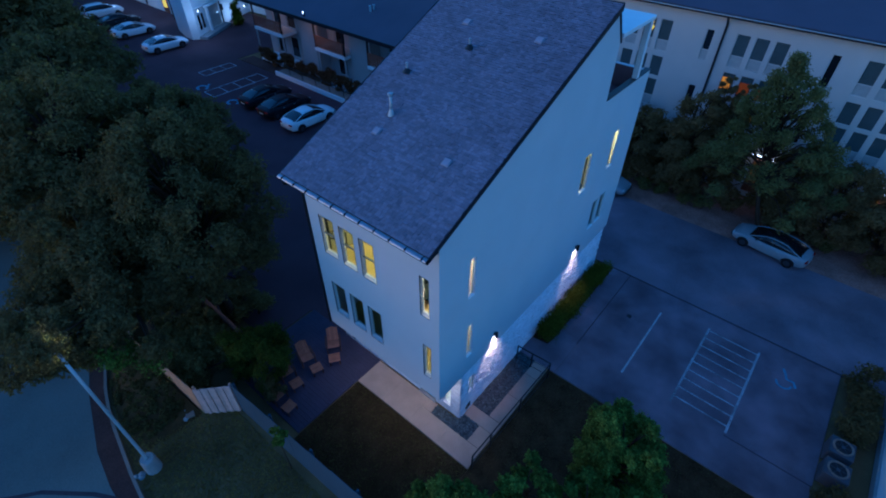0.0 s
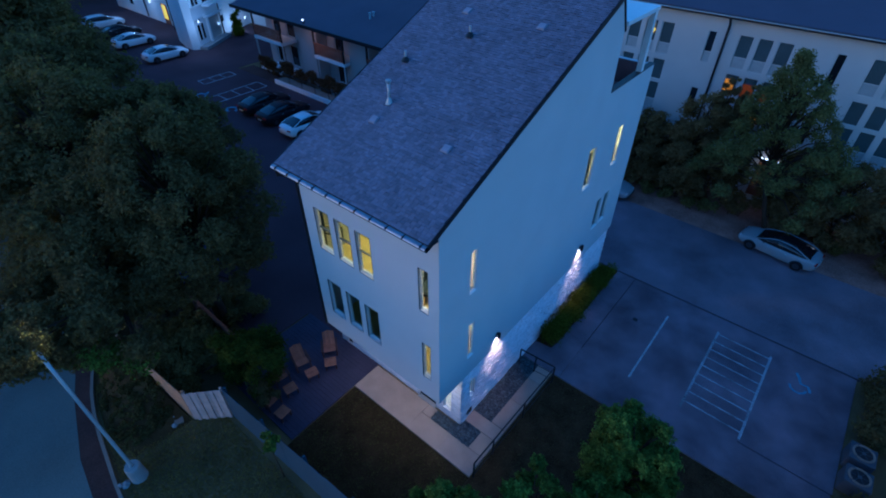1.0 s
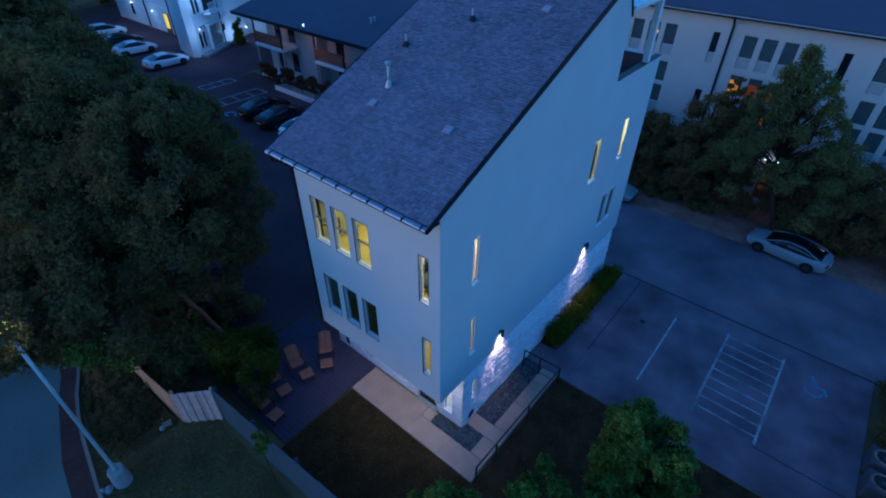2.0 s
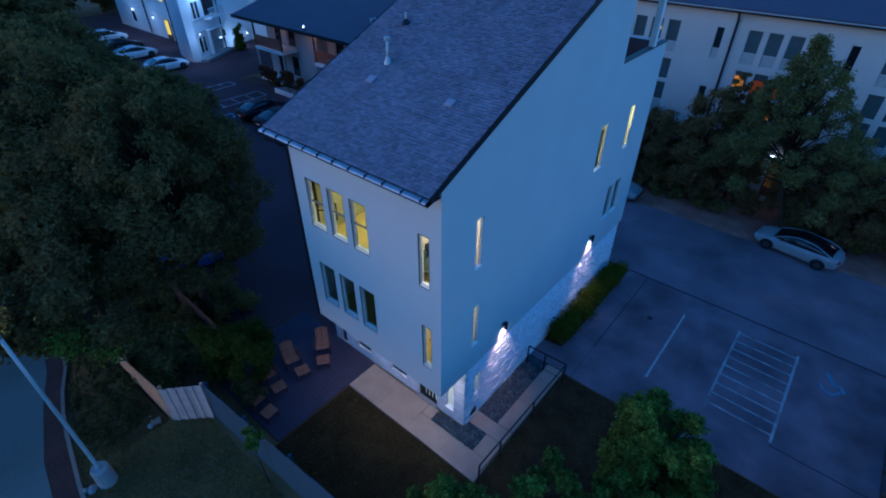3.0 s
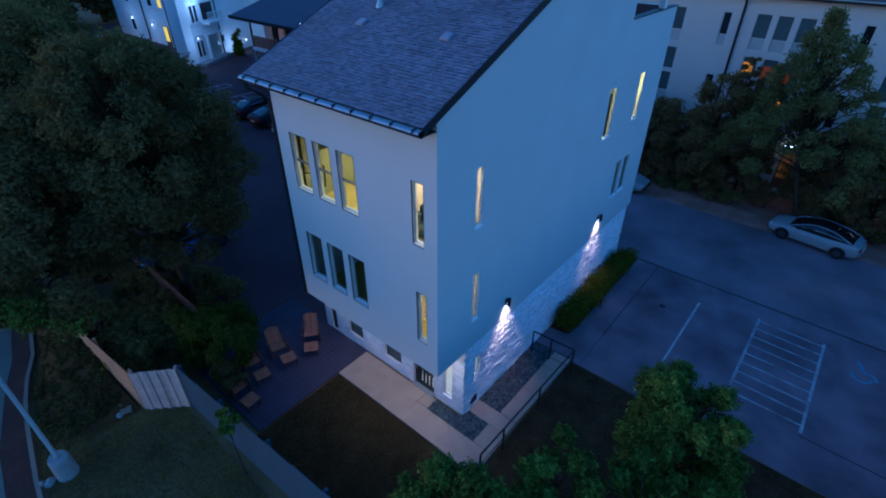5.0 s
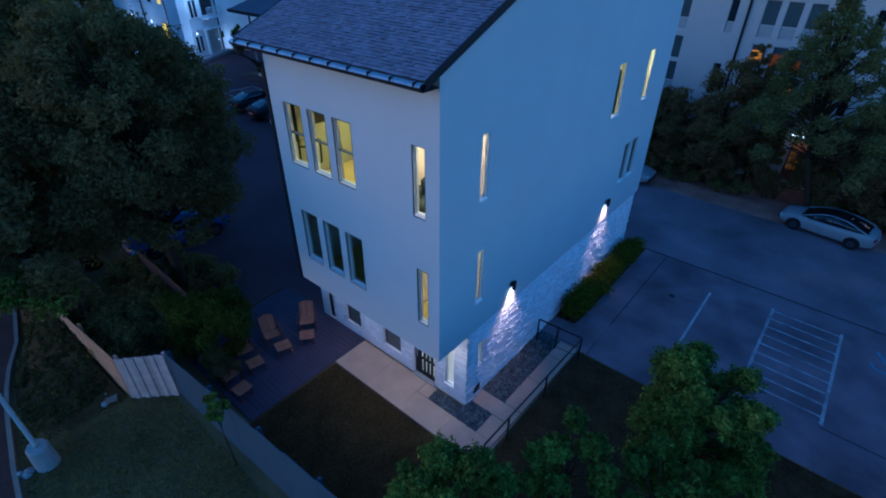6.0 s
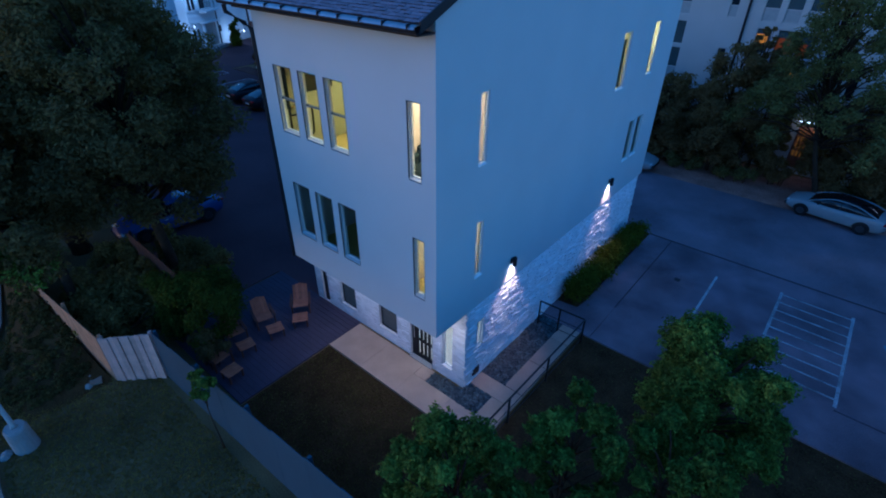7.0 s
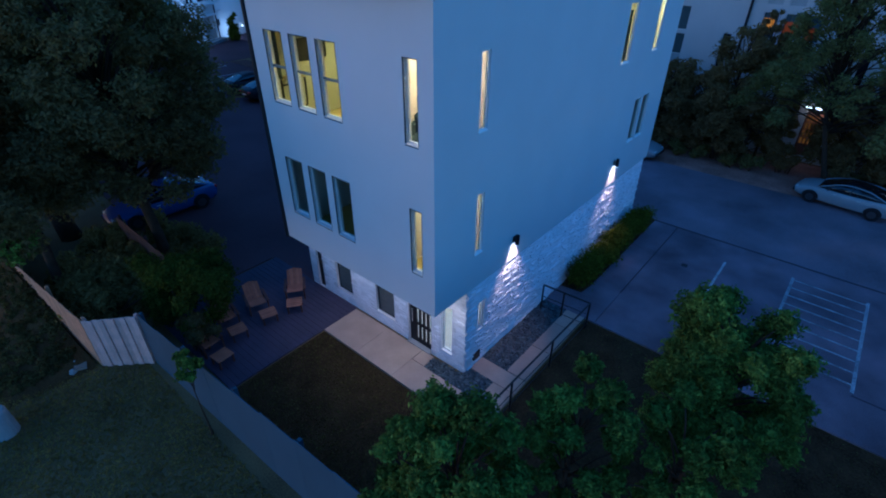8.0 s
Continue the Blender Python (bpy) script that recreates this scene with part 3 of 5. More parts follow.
part("interior_floor", soft_box(-7.0, -0.28, 1.57, 13.4, -0.1, 0.06), TILE, house, "pale tiled floor")
part("partition", soft_box(-2.5, -2.4, 1.57, 4.5, 0.06, 3.08, 0.004), WHITE, house, "cream painted inner wall")
part("partition", soft_box(-2.4, -0.28, 4.5, 4.6, 0.06, 3.08, 0.004), WHITE, house, "cream painted inner wall")
for h in g_front[:2]:
    window(house, *h, "y", 1.36, 1, rail=False, frame_mat=DARK_METAL, pane_mat=GREY_PANE)
window(house, *g_front[3], "y", 1.36, 1, rail=False)
window(house, *g_side[0], "x", -0.07, -1, rail=False)
part("vent_cover", soft_box(-0.1, -0.02, 1.79, 2.09, 0.21, 0.49, 0.008), BLACK, house, "black vent cover")
# front door with tall glass slots
dx0, dx1, dz1 = -2.28, -1.35, 2.1
door = part("door", wall_panel(dx0, dx1, 0.05, dz1, [(dx0 + 0.27 + k * 0.165, dx0 + 0.36 + k * 0.165, a, b) for k in range(4) for a, b in ((0.22, 0.78), (0.86, 1.42), (1.5, 1.98))], 0.05, "y", 1.44), BLACK, house, "black front door with lit glass slots")
for k in range(4):
    for a, b in ((0.22, 0.78), (0.86, 1.42), (1.5, 1.98)):
        part("pane", soft_box(dx0 + 0.27 + k * 0.165, dx0 + 0.36 + k * 0.165, 1.46, 1.47, a, b, 0.001), GLASS, door).visible_shadow = False
part("handle", bar([(dx0 + 0.12, 1.40, 0.85), (dx0 + 0.12, 1.40, 1.35)], 0.015), STEEL, door, "steel pull handle")
part("threshold", soft_box(dx0 - 0.02, dx1 + 0.02, 1.26, 1.5, 0.02, 0.055, 0.008), CONCRETE, house)
part("door", soft_box(-6.8, -6.5, 1.42, 1.47, 0.03, 2.09, 0.006), BLACK, house, "plain black service door")

# roof deck, edges, gutter
S = 0.45
EY, EX0, EX1, RY = -0.52, -6.3, 0.09, 8.95


def rz(y):
    return 10.88 + S * y


roof = part("roof", prism([(EY, rz(EY) - 0.02), (RY, rz(RY) - 0.02), (RY, rz(RY) - 0.2), (EY, rz(EY) - 0.2)], EX0, EX1, "x"), UNDERLAY, house, "dark grey asphalt shingle roof")
for x in (EX0 - 0.03, EX1 + 0.001):
    part("rake_trim", prism([(EY, rz(EY) + 0.015), (RY, rz(RY) + 0.015), (RY, rz(RY) - 0.2), (EY, rz(EY) - 0.17)], x, x + 0.03, "x"), DARK_METAL, house, "dark metal rake trim")
part("ridge_cap", prism([(RY, rz(RY) + 0.02), (RY + 0.06, rz(RY) + 0.02), (RY + 0.06, rz(RY) - 0.25), (RY, rz(RY) - 0.25)], EX0, EX1, "x"), DARK_METAL, house)
part("back_slope", prism([(8.96, 14.66), (9.62, 13.5), (9.66, 13.56), (9.01, 14.71)], EX0, 0.04, "x"), DARK_METAL, house)
part("eave_soffit", soft_box(-6.0, 0.0, EY + 0.04, -0.01, 10.4, 10.43, 0.004), DARK_METAL, house)
gut = []
for k in range(9):
    a = math.pi + k * math.pi / 8
    gut.append((EY - 0.075 + 0.075 * math.cos(a), 10.545 + 0.085 * math.sin(a)))
gut += [(y * 0.86 + (EY - 0.075) * 0.14, z + 0.012) for y, z in gut[::-1]]
gutter = part("gutter", prism(gut, EX0 - 0.02, EX1 + 0.03, "x"), DARK_METAL, house, "half-round metal eaves gutter with straps")
part("gutter_guard", prism([(EY - 0.155, 10.548), (EY - 0.13, 10.582), (EY - 0.09, 10.603), (EY - 0.04, 10.612), (EY + 0.01, 10.613), (EY + 0.01, 10.6), (EY - 0.05, 10.598), (EY - 0.11, 10.58), (EY - 0.145, 10.548)], EX0, EX1, "x"), GUTTER, gutter, "pale mesh gutter guard")
for k in range(11):
    x = EX0 + 0.22 + k * 0.6
    part("strap", soft_box(x, x + 0.026, EY - 0.162, EY + 0.03, 10.55, 10.624, 0.004), DARK_METAL, gutter)
part("downpipe", bar([(-6.14, EY - 0.06, 10.45), (-6.14, EY - 0.05, 10.3), (-6.12, -0.15, 10.0), (-6.1, -0.01, 9.85), (-6.09, 0.0, 9.7), (-6.09, 0.0, 3.05)], 0.06), DARK_METAL, house, "dark metal downpipe")

# roof fittings
def on_roof(name, label, x, y, category):
    return thing(name, label, category, (x, y, rz(y)))


slope = Matrix.Rotation(math.atan(S), 4, "X")
for x, y in ((-4.2, 2.0), (-1.3, 1.98), (-4.4, 6.83), (-1.48, 6.83)):
    v = on_roof("roof_vent", "low square metal vent on the shingle roof", x, y, "roof vent")
    v["group"] = "roof vents"
    bm = soft_box(-0.125, 0.125, -0.125, 0.125, 0.02, 0.05, 0.012)
    bm.transform(slope)
    part("hood", bm, VENT_GREY, v)
    bm = soft_box(-0.14, 0.14, -0.14, 0.14, -0.01, 0.024, 0.004)
    bm.transform(slope)
    part("flange", bm, VENT_GREY, v)
flue = on_roof("roof_flue", "pale metal flue pipe with a cap on the roof", -4.22, 2.72, "flue")
part("pipe", bar([(0, 0, -0.02), (0, 0, 0.62)], 0.048, 12), STEEL, flue, smooth=True)
part("cap", tube(bmesh.new(), [(0, 0, 0.6), (0, 0, 0.63), (0, 0, 0.69), (0, 0, 0.71)], [0.06, 0.095, 0.095, 0.05], 12), STEEL, flue)
part("flashing", tube(bmesh.new(), [(0, -0.02, -0.06), (0, -0.01, 0.06), (0, 0, 0.16)], [0.12, 0.09, 0.055], 12), STEEL, flue)
for x, y in ((-4.97, 4.3), (-3.53, 5.86)):
    p = on_roof("vent_pipe", "short plumbing vent pipe with a dark rubber collar", x, y, "vent pipe")
    p["group"] = "vent pipes"
    part("pipe", bar([(0, 0, -0.02), (0, 0, 0.32)], 0.04, 10), STEEL, p)
    part("collar", tube(bmesh.new(), [(0, -0.02, -0.04), (0, 0, 0.05), (0, 0, 0.13)], [0.16, 0.12, 0.05], 10), BLACK, p)

# roof terrace
part("terrace_floor", soft_box(-5.8, -0.2, 9.62, 13.5, 10.3, 10.45), TERRACE_BOARD, house)
part("terrace_lining", soft_box(-5.79, -5.75, 9.63, 13.49, 10.46, 11.39, 0.004), TERRACE_BOARD, house)
part("terrace_lining", soft_box(-5.74, -0.21, 13.45, 13.49, 10.46, 11.39, 0.004), TERRACE_BOARD, house)
part("parapet_cap", soft_box(-0.23, 0.03, 9.63, 13.73, 11.4, 11.44, 0.008), DARK_METAL, house)
canopy = part("canopy", soft_box(-5.9, 0.06, 9.68, 12.5, 13.66, 13.82, 0.015), WHITE, house, "white flat canopy over the roof terrace")
part("post", soft_box(-0.2, 0.02, 12.24, 12.46, 11.44, 13.66, 0.01), WHITE, canopy)
part("post", soft_box(-5.86, -5.72, 12.3, 12.44, 10.45, 13.66, 0.01), WHITE, canopy)


# ---- lamps of the place ----
def room_lamp(x, y, z, watts, col=(1.0, 0.74, 0.2), cone=0):
    """A round ceiling lamp with its light just below; with a cone, a shaded one that lights mostly the floor."""
    t = thing("ceiling_lamp", "round opal ceiling lamp lit warm in a room", "ceiling lamp", (x, y, z), group="room lamps")
    part("base", tube(bmesh.new(), [(0, 0, 0), (0, 0, -0.03)], [0.16, 0.16], 16), WHITE, t)
    part("shade", tube(bmesh.new(), [(0, 0, -0.03), (0, 0, -0.07), (0, 0, -0.1)], [0.15, 0.13, 0.05], 16), WARM_GLOW, t)
    li = bpy.data.lights.new("room_light", "SPOT" if cone else "POINT")
    li.energy, li.color, li.shadow_soft_size = watts, col, 0.12
    if cone:
        li.spot_size, li.spot_blend = radians(cone), 0.7
    lo = new("room_light", li)
    lo.location = (x, y, z - 0.25)
    return t


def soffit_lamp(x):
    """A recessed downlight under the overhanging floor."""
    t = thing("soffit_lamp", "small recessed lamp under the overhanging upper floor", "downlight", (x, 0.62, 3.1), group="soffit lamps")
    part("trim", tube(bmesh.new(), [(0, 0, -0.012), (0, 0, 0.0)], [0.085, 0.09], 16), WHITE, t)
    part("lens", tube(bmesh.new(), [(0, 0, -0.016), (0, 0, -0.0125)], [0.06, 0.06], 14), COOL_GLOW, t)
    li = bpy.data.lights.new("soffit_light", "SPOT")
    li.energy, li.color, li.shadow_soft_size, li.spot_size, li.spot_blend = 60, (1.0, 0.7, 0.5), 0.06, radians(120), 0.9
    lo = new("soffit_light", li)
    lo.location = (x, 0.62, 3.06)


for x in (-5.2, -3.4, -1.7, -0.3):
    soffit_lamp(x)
room_lamp(-3.9, 2.2, 9.75, 440, cone=146)
room_lamp(-1.0, 1.9, 9.75, 250, (1.0, 0.72, 0.36))
room_lamp(-1.4, 10.6, 9.75, 360)
room_lamp(-1.0, 2.2, 6.3, 80, (1.0, 0.86, 0.5))
room_lamp(-1.3, 2.9, 3.06, 75, (1.0, 0.9, 0.74))


def sconce(y, z):
    t = thing("wall_lamp", "black cylinder wall lamp throwing warm light down the stone", "wall lamp", (0.09, y, z), group="wall lamps")
    part("plate", soft_box(0.0, 0.02, -0.06, 0.06, -0.1, 0.1, 0.005), BLACK, t)
    part("arm", soft_box(0.02, 0.07, -0.02, 0.02, -0.02, 0.02, 0.004), BLACK, t)
    bm = bmesh.new()
    tube(bm, [(0.12, 0, 0.17), (0.12, 0, 0.16), (0.12, 0, -0.12)], [0.05, 0.062, 0.062], 14)
    part("cylinder", bm, BLACK, t)
    part("lens", tube(bmesh.new(), [(0.12, 0, -0.121), (0.12, 0, -0.126)], [0.05, 0.05], 12), COOL_GLOW, t)
    li = bpy.data.lights.new("wall_light", "SPOT")
    li.energy, li.color, li.shadow_soft_size, li.spot_size, li.spot_blend = 270, (1.0, 0.55, 0.36), 0.025, radians(78), 1.0
    lo = new("wall_light", li)
    lo.matrix_basis = pose(0.235, y, z - 0.14, 0, 17, 0)
    return t


sconce(3.4, 3.78)
sconce(10.03, 3.98)

# things glimpsed in the rooms
rail = thing("stair_handrail", "wooden stair handrail on black metal brackets in the lit upper room", "handrail", (-5.16, 0.86, 6.6))
part("rail", bar([(-0.5, -0.3, 1.22), (-0.05, 0.0, 1.27), (0.0, 0.01, 1.26)], 0.028), OAK, rail, "oak top rail")
part("bracket", bar([(0.0, 0.0, 1.25), (-0.02, 0.02, 1.1), (-0.1, 0.06, 0.65), (-0.15, 0.08, 0.5), (-0.23, 0.09, 0.43), (-0.32, 0.07, 0.46), (-0.34, 0.06, 0.56)], 0.03), BLACK, rail)
part("post", bar([(-0.38, -0.46, 0), (-0.38, -0.46, 1.2)], 0.03), BLACK, rail)
part("post", bar([(-0.38, -0.46, 1.05), (-0.1, -0.4, 1.12)], 0.022), BLACK, rail)
screen = thing("television", "flat black television on the wall of the lit upper room", "television", (-5.62, 1.5, 8.42))
part("panel", soft_box(-0.02, 0.015, -0.5, 0.5, -0.29, 0.29, 0.008), BLACK, screen)
part("mount", soft_box(-0.03, -0.02, -0.15, 0.15, -0.1, 0.1, 0.002), DARK_METAL, screen)
for x0, x1, z0 in ((-5.62, -5.38, 7.85),):
    cu = thing("curtain", "dark green curtain gathered beside a lit upper window", "curtain", (x0, 0.32, z0), group="curtains")
    wave = [(x1 - x0) * k / 12 for k in range(13)]
    line = [(x, 0.03 * math.sin(x * 55)) for x in wave]
    part("cloth", prism(line + [(x, y + 0.012) for x, y in line[::-1]], 0.0, 9.3 - z0), CURTAIN, cu)
    part("rod", bar([(-0.02, 0.0, 9.32 - z0), (x1 - x0 + 0.02, 0.0, 9.32 - z0)], 0.015, 6), BLACK, cu)
chair = thing("armchair", "dark upholstered armchair behind the narrow lit window", "armchair", (-1.3, 1.25, 6.6), 20)
part("seat", soft_box(-0.34, 0.34, -0.36, 0.34, 0.22, 0.44, 0.06), CURTAIN, chair)
part("backrest", soft_box(-0.4, 0.4, 0.3, 0.5, 0.2, 0.86, 0.07), CURTAIN, chair)
for sx in (-1, 1):
    part("armrest", soft_box(*sorted((0.33 * sx, 0.47 * sx)), -0.36, 0.4, 0.16, 0.66, 0.05), CURTAIN, chair)
    for sy in (-0.3, 0.4):
        part("leg", soft_box(0.36 * sx - 0.025, 0.36 * sx + 0.025, sy - 0.025, sy + 0.025, 0, 0.2), BLACK, chair)
BLIND = cloth_mat("cream_blind_cloth", (0.85, 0.8, 0.74))
for y0, y1, z0, z1 in ((1.5, 1.79, 7.4, 9.04), (1.56, 1.84, 4.17, 5.82)):
    bl = thing("roller_blind", "cream roller blind drawn down behind a narrow side window", "blind", (-0.03, y0, z0), group="side blinds")
    part("cloth", soft_box(-0.004, 0.0, 0.0, y1 - y0, 0.03, z1 - z0 - 0.02, 0.001), BLIND, bl)
    part("roller", bar([(-0.01, 0.0, z1 - z0 - 0.02), (-0.01, y1 - y0, z1 - z0 - 0.02)], 0.018), WHITE, bl)
    part("hem_bar", soft_box(-0.01, 0.004, 0.0, y1 - y0, 0.0, 0.03, 0.003), WHITE, bl)

for y0, y1, z0, z1 in ((9.19, 9.37, 7.63, 9.1), (11.62, 11.82, 7.68, 8.45)):
    cu = thing("curtain", "dark gathered curtain at the edge of a lit side window", "curtain", (-0.03, y0, z0), group="side curtains")
    line = [(0.012 * math.sin(v * 9), (y1 - y0) * v / 8) for v in range(9)]
    part("cloth", prism(line + [(x - 0.006, v) for x, v in line[::-1]], 0.0, z1 - z0), CURTAIN, cu)
    part("tie_back", soft_box(-0.02, 0.016, 0.0, y1 - y0, 0.3, 0.34, 0.003), CURTAIN, cu)

# ---- railing along the side path ----
railing = thing("railing", "black metal handrail with posts along the side path", "railing")
RP = [(0.2, 5.5), (0.95, 5.55), (1.84, 5.6), (1.8, 3.3), (1.76, 1.2), (1.74, 0.0)]
for x, y in RP:
    part("post", soft_box(x - 0.025, x + 0.025, y - 0.025, y + 0.025, -0.05, 1.02, 0.006), BLACK, railing)
for z in (1.02, 0.55, 0.12):
    for a, b in (((0.2, 5.5), (1.84, 5.6)), ((1.84, 5.6), (1.74, 0.0))):
        if z > 0.9:
            part("top_rail", bar([(*a, z), (*b, z)], 0.03), BLACK, railing)
        else:
            part("rail", bar([(*a, z), (*b, z)], 0.012, 6), BLACK, railing)


# ---- hedges and bushes ----
def bush(name, label, category, at, clumps, count, size, material, seed):
    t = thing(name, label, category, at)
    for i, (c, r) in enumerate(clumps[:6]):
        part("stem", tube(bmesh.new(), [(c[0] * 0.6, c[1] * 0.6, -0.08), (c[0] * 0.8, c[1] * 0.8, c[2] * 0.5), c], [0.03, 0.02, 0.008], 6), BARK, t)
    leaves("foliage", clumps, count, size, material, t, seed)
    return t


rnd = random.Random(5)
for k, y0 in enumerate((7.9, 9.2, 10.5, 11.8, 13.0)):
    bush("hedge_shrub", "clipped yellow-green hedge shrub against the stone wall", "hedge", (0.64, y0, 0), [((rnd.uniform(-0.2, 0.2), rnd.uniform(-0.55, 0.55), rnd.uniform(0.42, 0.9)), rnd.uniform(0.44, 0.58)) for _ in range(14)], 5600, 0.045, LEAF_HEDGE, 30 + k)["group"] = "hedge row"
bush("shrub", "dark clipped shrub beside the parking bay", "shrub", (12.9, 13.0, 0), [((rnd.uniform(-0.35, 0.35), rnd.uniform(-2.3, 1.6), rnd.uniform(0.4, 1.1)), rnd.uniform(0.45, 0.65)) for _ in range(24)], 9000, 0.07, LEAF_DARK, 40)
bush("shrub", "dark clipped shrub below the condensers", "shrub", (12.8, 6.9, 0), [((rnd.uniform(-0.35, 0.35), rnd.uniform(-0.8, 0.8), rnd.uniform(0.4, 0.9)), rnd.uniform(0.4, 0.55)) for _ in range(10)], 4000, 0.07, LEAF_DARK, 41)
bush("shrub", "feathery green shrub beside the patio chairs", "shrub", (-7.7, -2.2, 0), [((rnd.uniform(-1.9, 1.1), rnd.uniform(-1.2, 0.8), rnd.uniform(0.6, 2.45)), rnd.uniform(0.4, 0.68)) for _ in range(44)], 34000, 0.05, LEAF_FEATHER, 42)


for k, (x, y) in enumerate(((-10.4, -4.6), (-11.6, -3.6), (-13.2, -4.2), (-12.6, -3.1), (-10.7, -3.2), (-14.6, -3.0), (-13.6, -1.0), (-12.0, -0.8), (-11.2, -4.4))):
    bush("shrub", "dark undergrowth shrub below the big trees", "shrub", (x, y, 0), [((rnd.uniform(-0.8, 0.8), rnd.uniform(-0.7, 0.7), rnd.uniform(0.4, 1.2)), rnd.uniform(0.4, 0.6)) for _ in range(9)], 4200, 0.075, LEAF_UNDER, 44 + k)

bush("shrub", "low dark shrub beside a patio chair", "shrub", (-6.75, -3.15, 0), [((rnd.uniform(-0.45, 0.5), rnd.uniform(-0.3, 0.35), rnd.uniform(0.75, 1.25)), rnd.uniform(0.24, 0.34)) for _ in range(12)], 3800, 0.05, LEAF_DARK, 47)


# ---- condensers and the neighbour's wall ----
def condenser(y):
    t = thing("condenser", "grey outdoor condenser unit with a round fan grille", "air conditioner", (12.62, y, 0), group="condensers")
    part("casing", soft_box(-0.42, 0.42, -0.42, 0.42, 0.0, 0.74, 0.03), AC_GREY, t)
    ring = [(0.33 * math.cos(a * math.pi / 12), 0.33 * math.sin(a * math.pi / 12), 0.76) for a in range(25)]
    part("fan_ring", bar(ring, 0.04), KERB, t, "pale fan guard ring")
    part("fan_well", tube(bmesh.new(), [(0, 0, 0.741), (0, 0, 0.752)], [0.29, 0.29], 20), BLACK, t)
    part("hub", tube(bmesh.new(), [(0, 0, 0.752), (0, 0, 0.775)], [0.07, 0.06], 12), AC_GREY, t)
    for k in range(6):
        a = k * math.pi / 3
        part("guard_bar", bar([(0.06 * math.cos(a), 0.06 * math.sin(a), 0.77), (0.33 * math.cos(a), 0.33 * math.sin(a), 0.77)], 0.008, 5), AC_GREY, t)
    return t


condenser(9.75), condenser(8.6)
near_house = thing("neighbour_house", "white rendered neighbouring house wall beyond the condensers", "house")
part("wall", soft_box(14.0, 24, 0.0, 16.2, 0, 6.2), WHITE_WALL, near_house)
part("plinth", soft_box(13.9, 14.0, 0.0, 16.2, 0, 0.4), CONCRETE, near_house)
part("roof", soft_box(13.75, 24.3, -0.3, 16.5, 6.2, 6.45), APT_ROOF, near_house)


# ---- cars ----
def loft(rings):
    """A closed skin over rings of equal count, capped at both ends."""
    bm = bmesh.new()
    vs = [[bm.verts.new(p) for p in r] for r in rings]
    for a, b in zip(vs, vs[1:]):
        for k in range(len(a)):
            bm.faces.new((a[k], a[(k + 1) % len(a)], b[(k + 1) % len(b)], b[k]))
    bm.faces.new(vs[0][::-1]), bm.faces.new(vs[-1])
    return bm


def eased(y, knots):
    """A smooth curve through knots (y, value), by cubic pieces."""
    ys, vs = [k[0] for k in knots], [k[1] for k in knots]
    i = max(0, min(len(ys) - 2, next((k for k in range(len(ys) - 1) if y <= ys[k + 1]), len(ys) - 2)))
    t = (y - ys[i]) / (ys[i + 1] - ys[i])
    m = [(vs[min(k + 1, len(vs) - 1)] - vs[max(k - 1, 0)]) / (ys[min(k + 1, len(ys) - 1)] - ys[max(k - 1, 0)]) for k in (i, i + 1)]
    h = ys[i + 1] - ys[i]
    return (2 * t ** 3 - 3 * t ** 2 + 1) * vs[i] + (t ** 3 - 2 * t ** 2 + t) * h * m[0] + (3 * t ** 2 - 2 * t ** 3) * vs[i + 1] + (t ** 3 - t ** 2) * h * m[1]


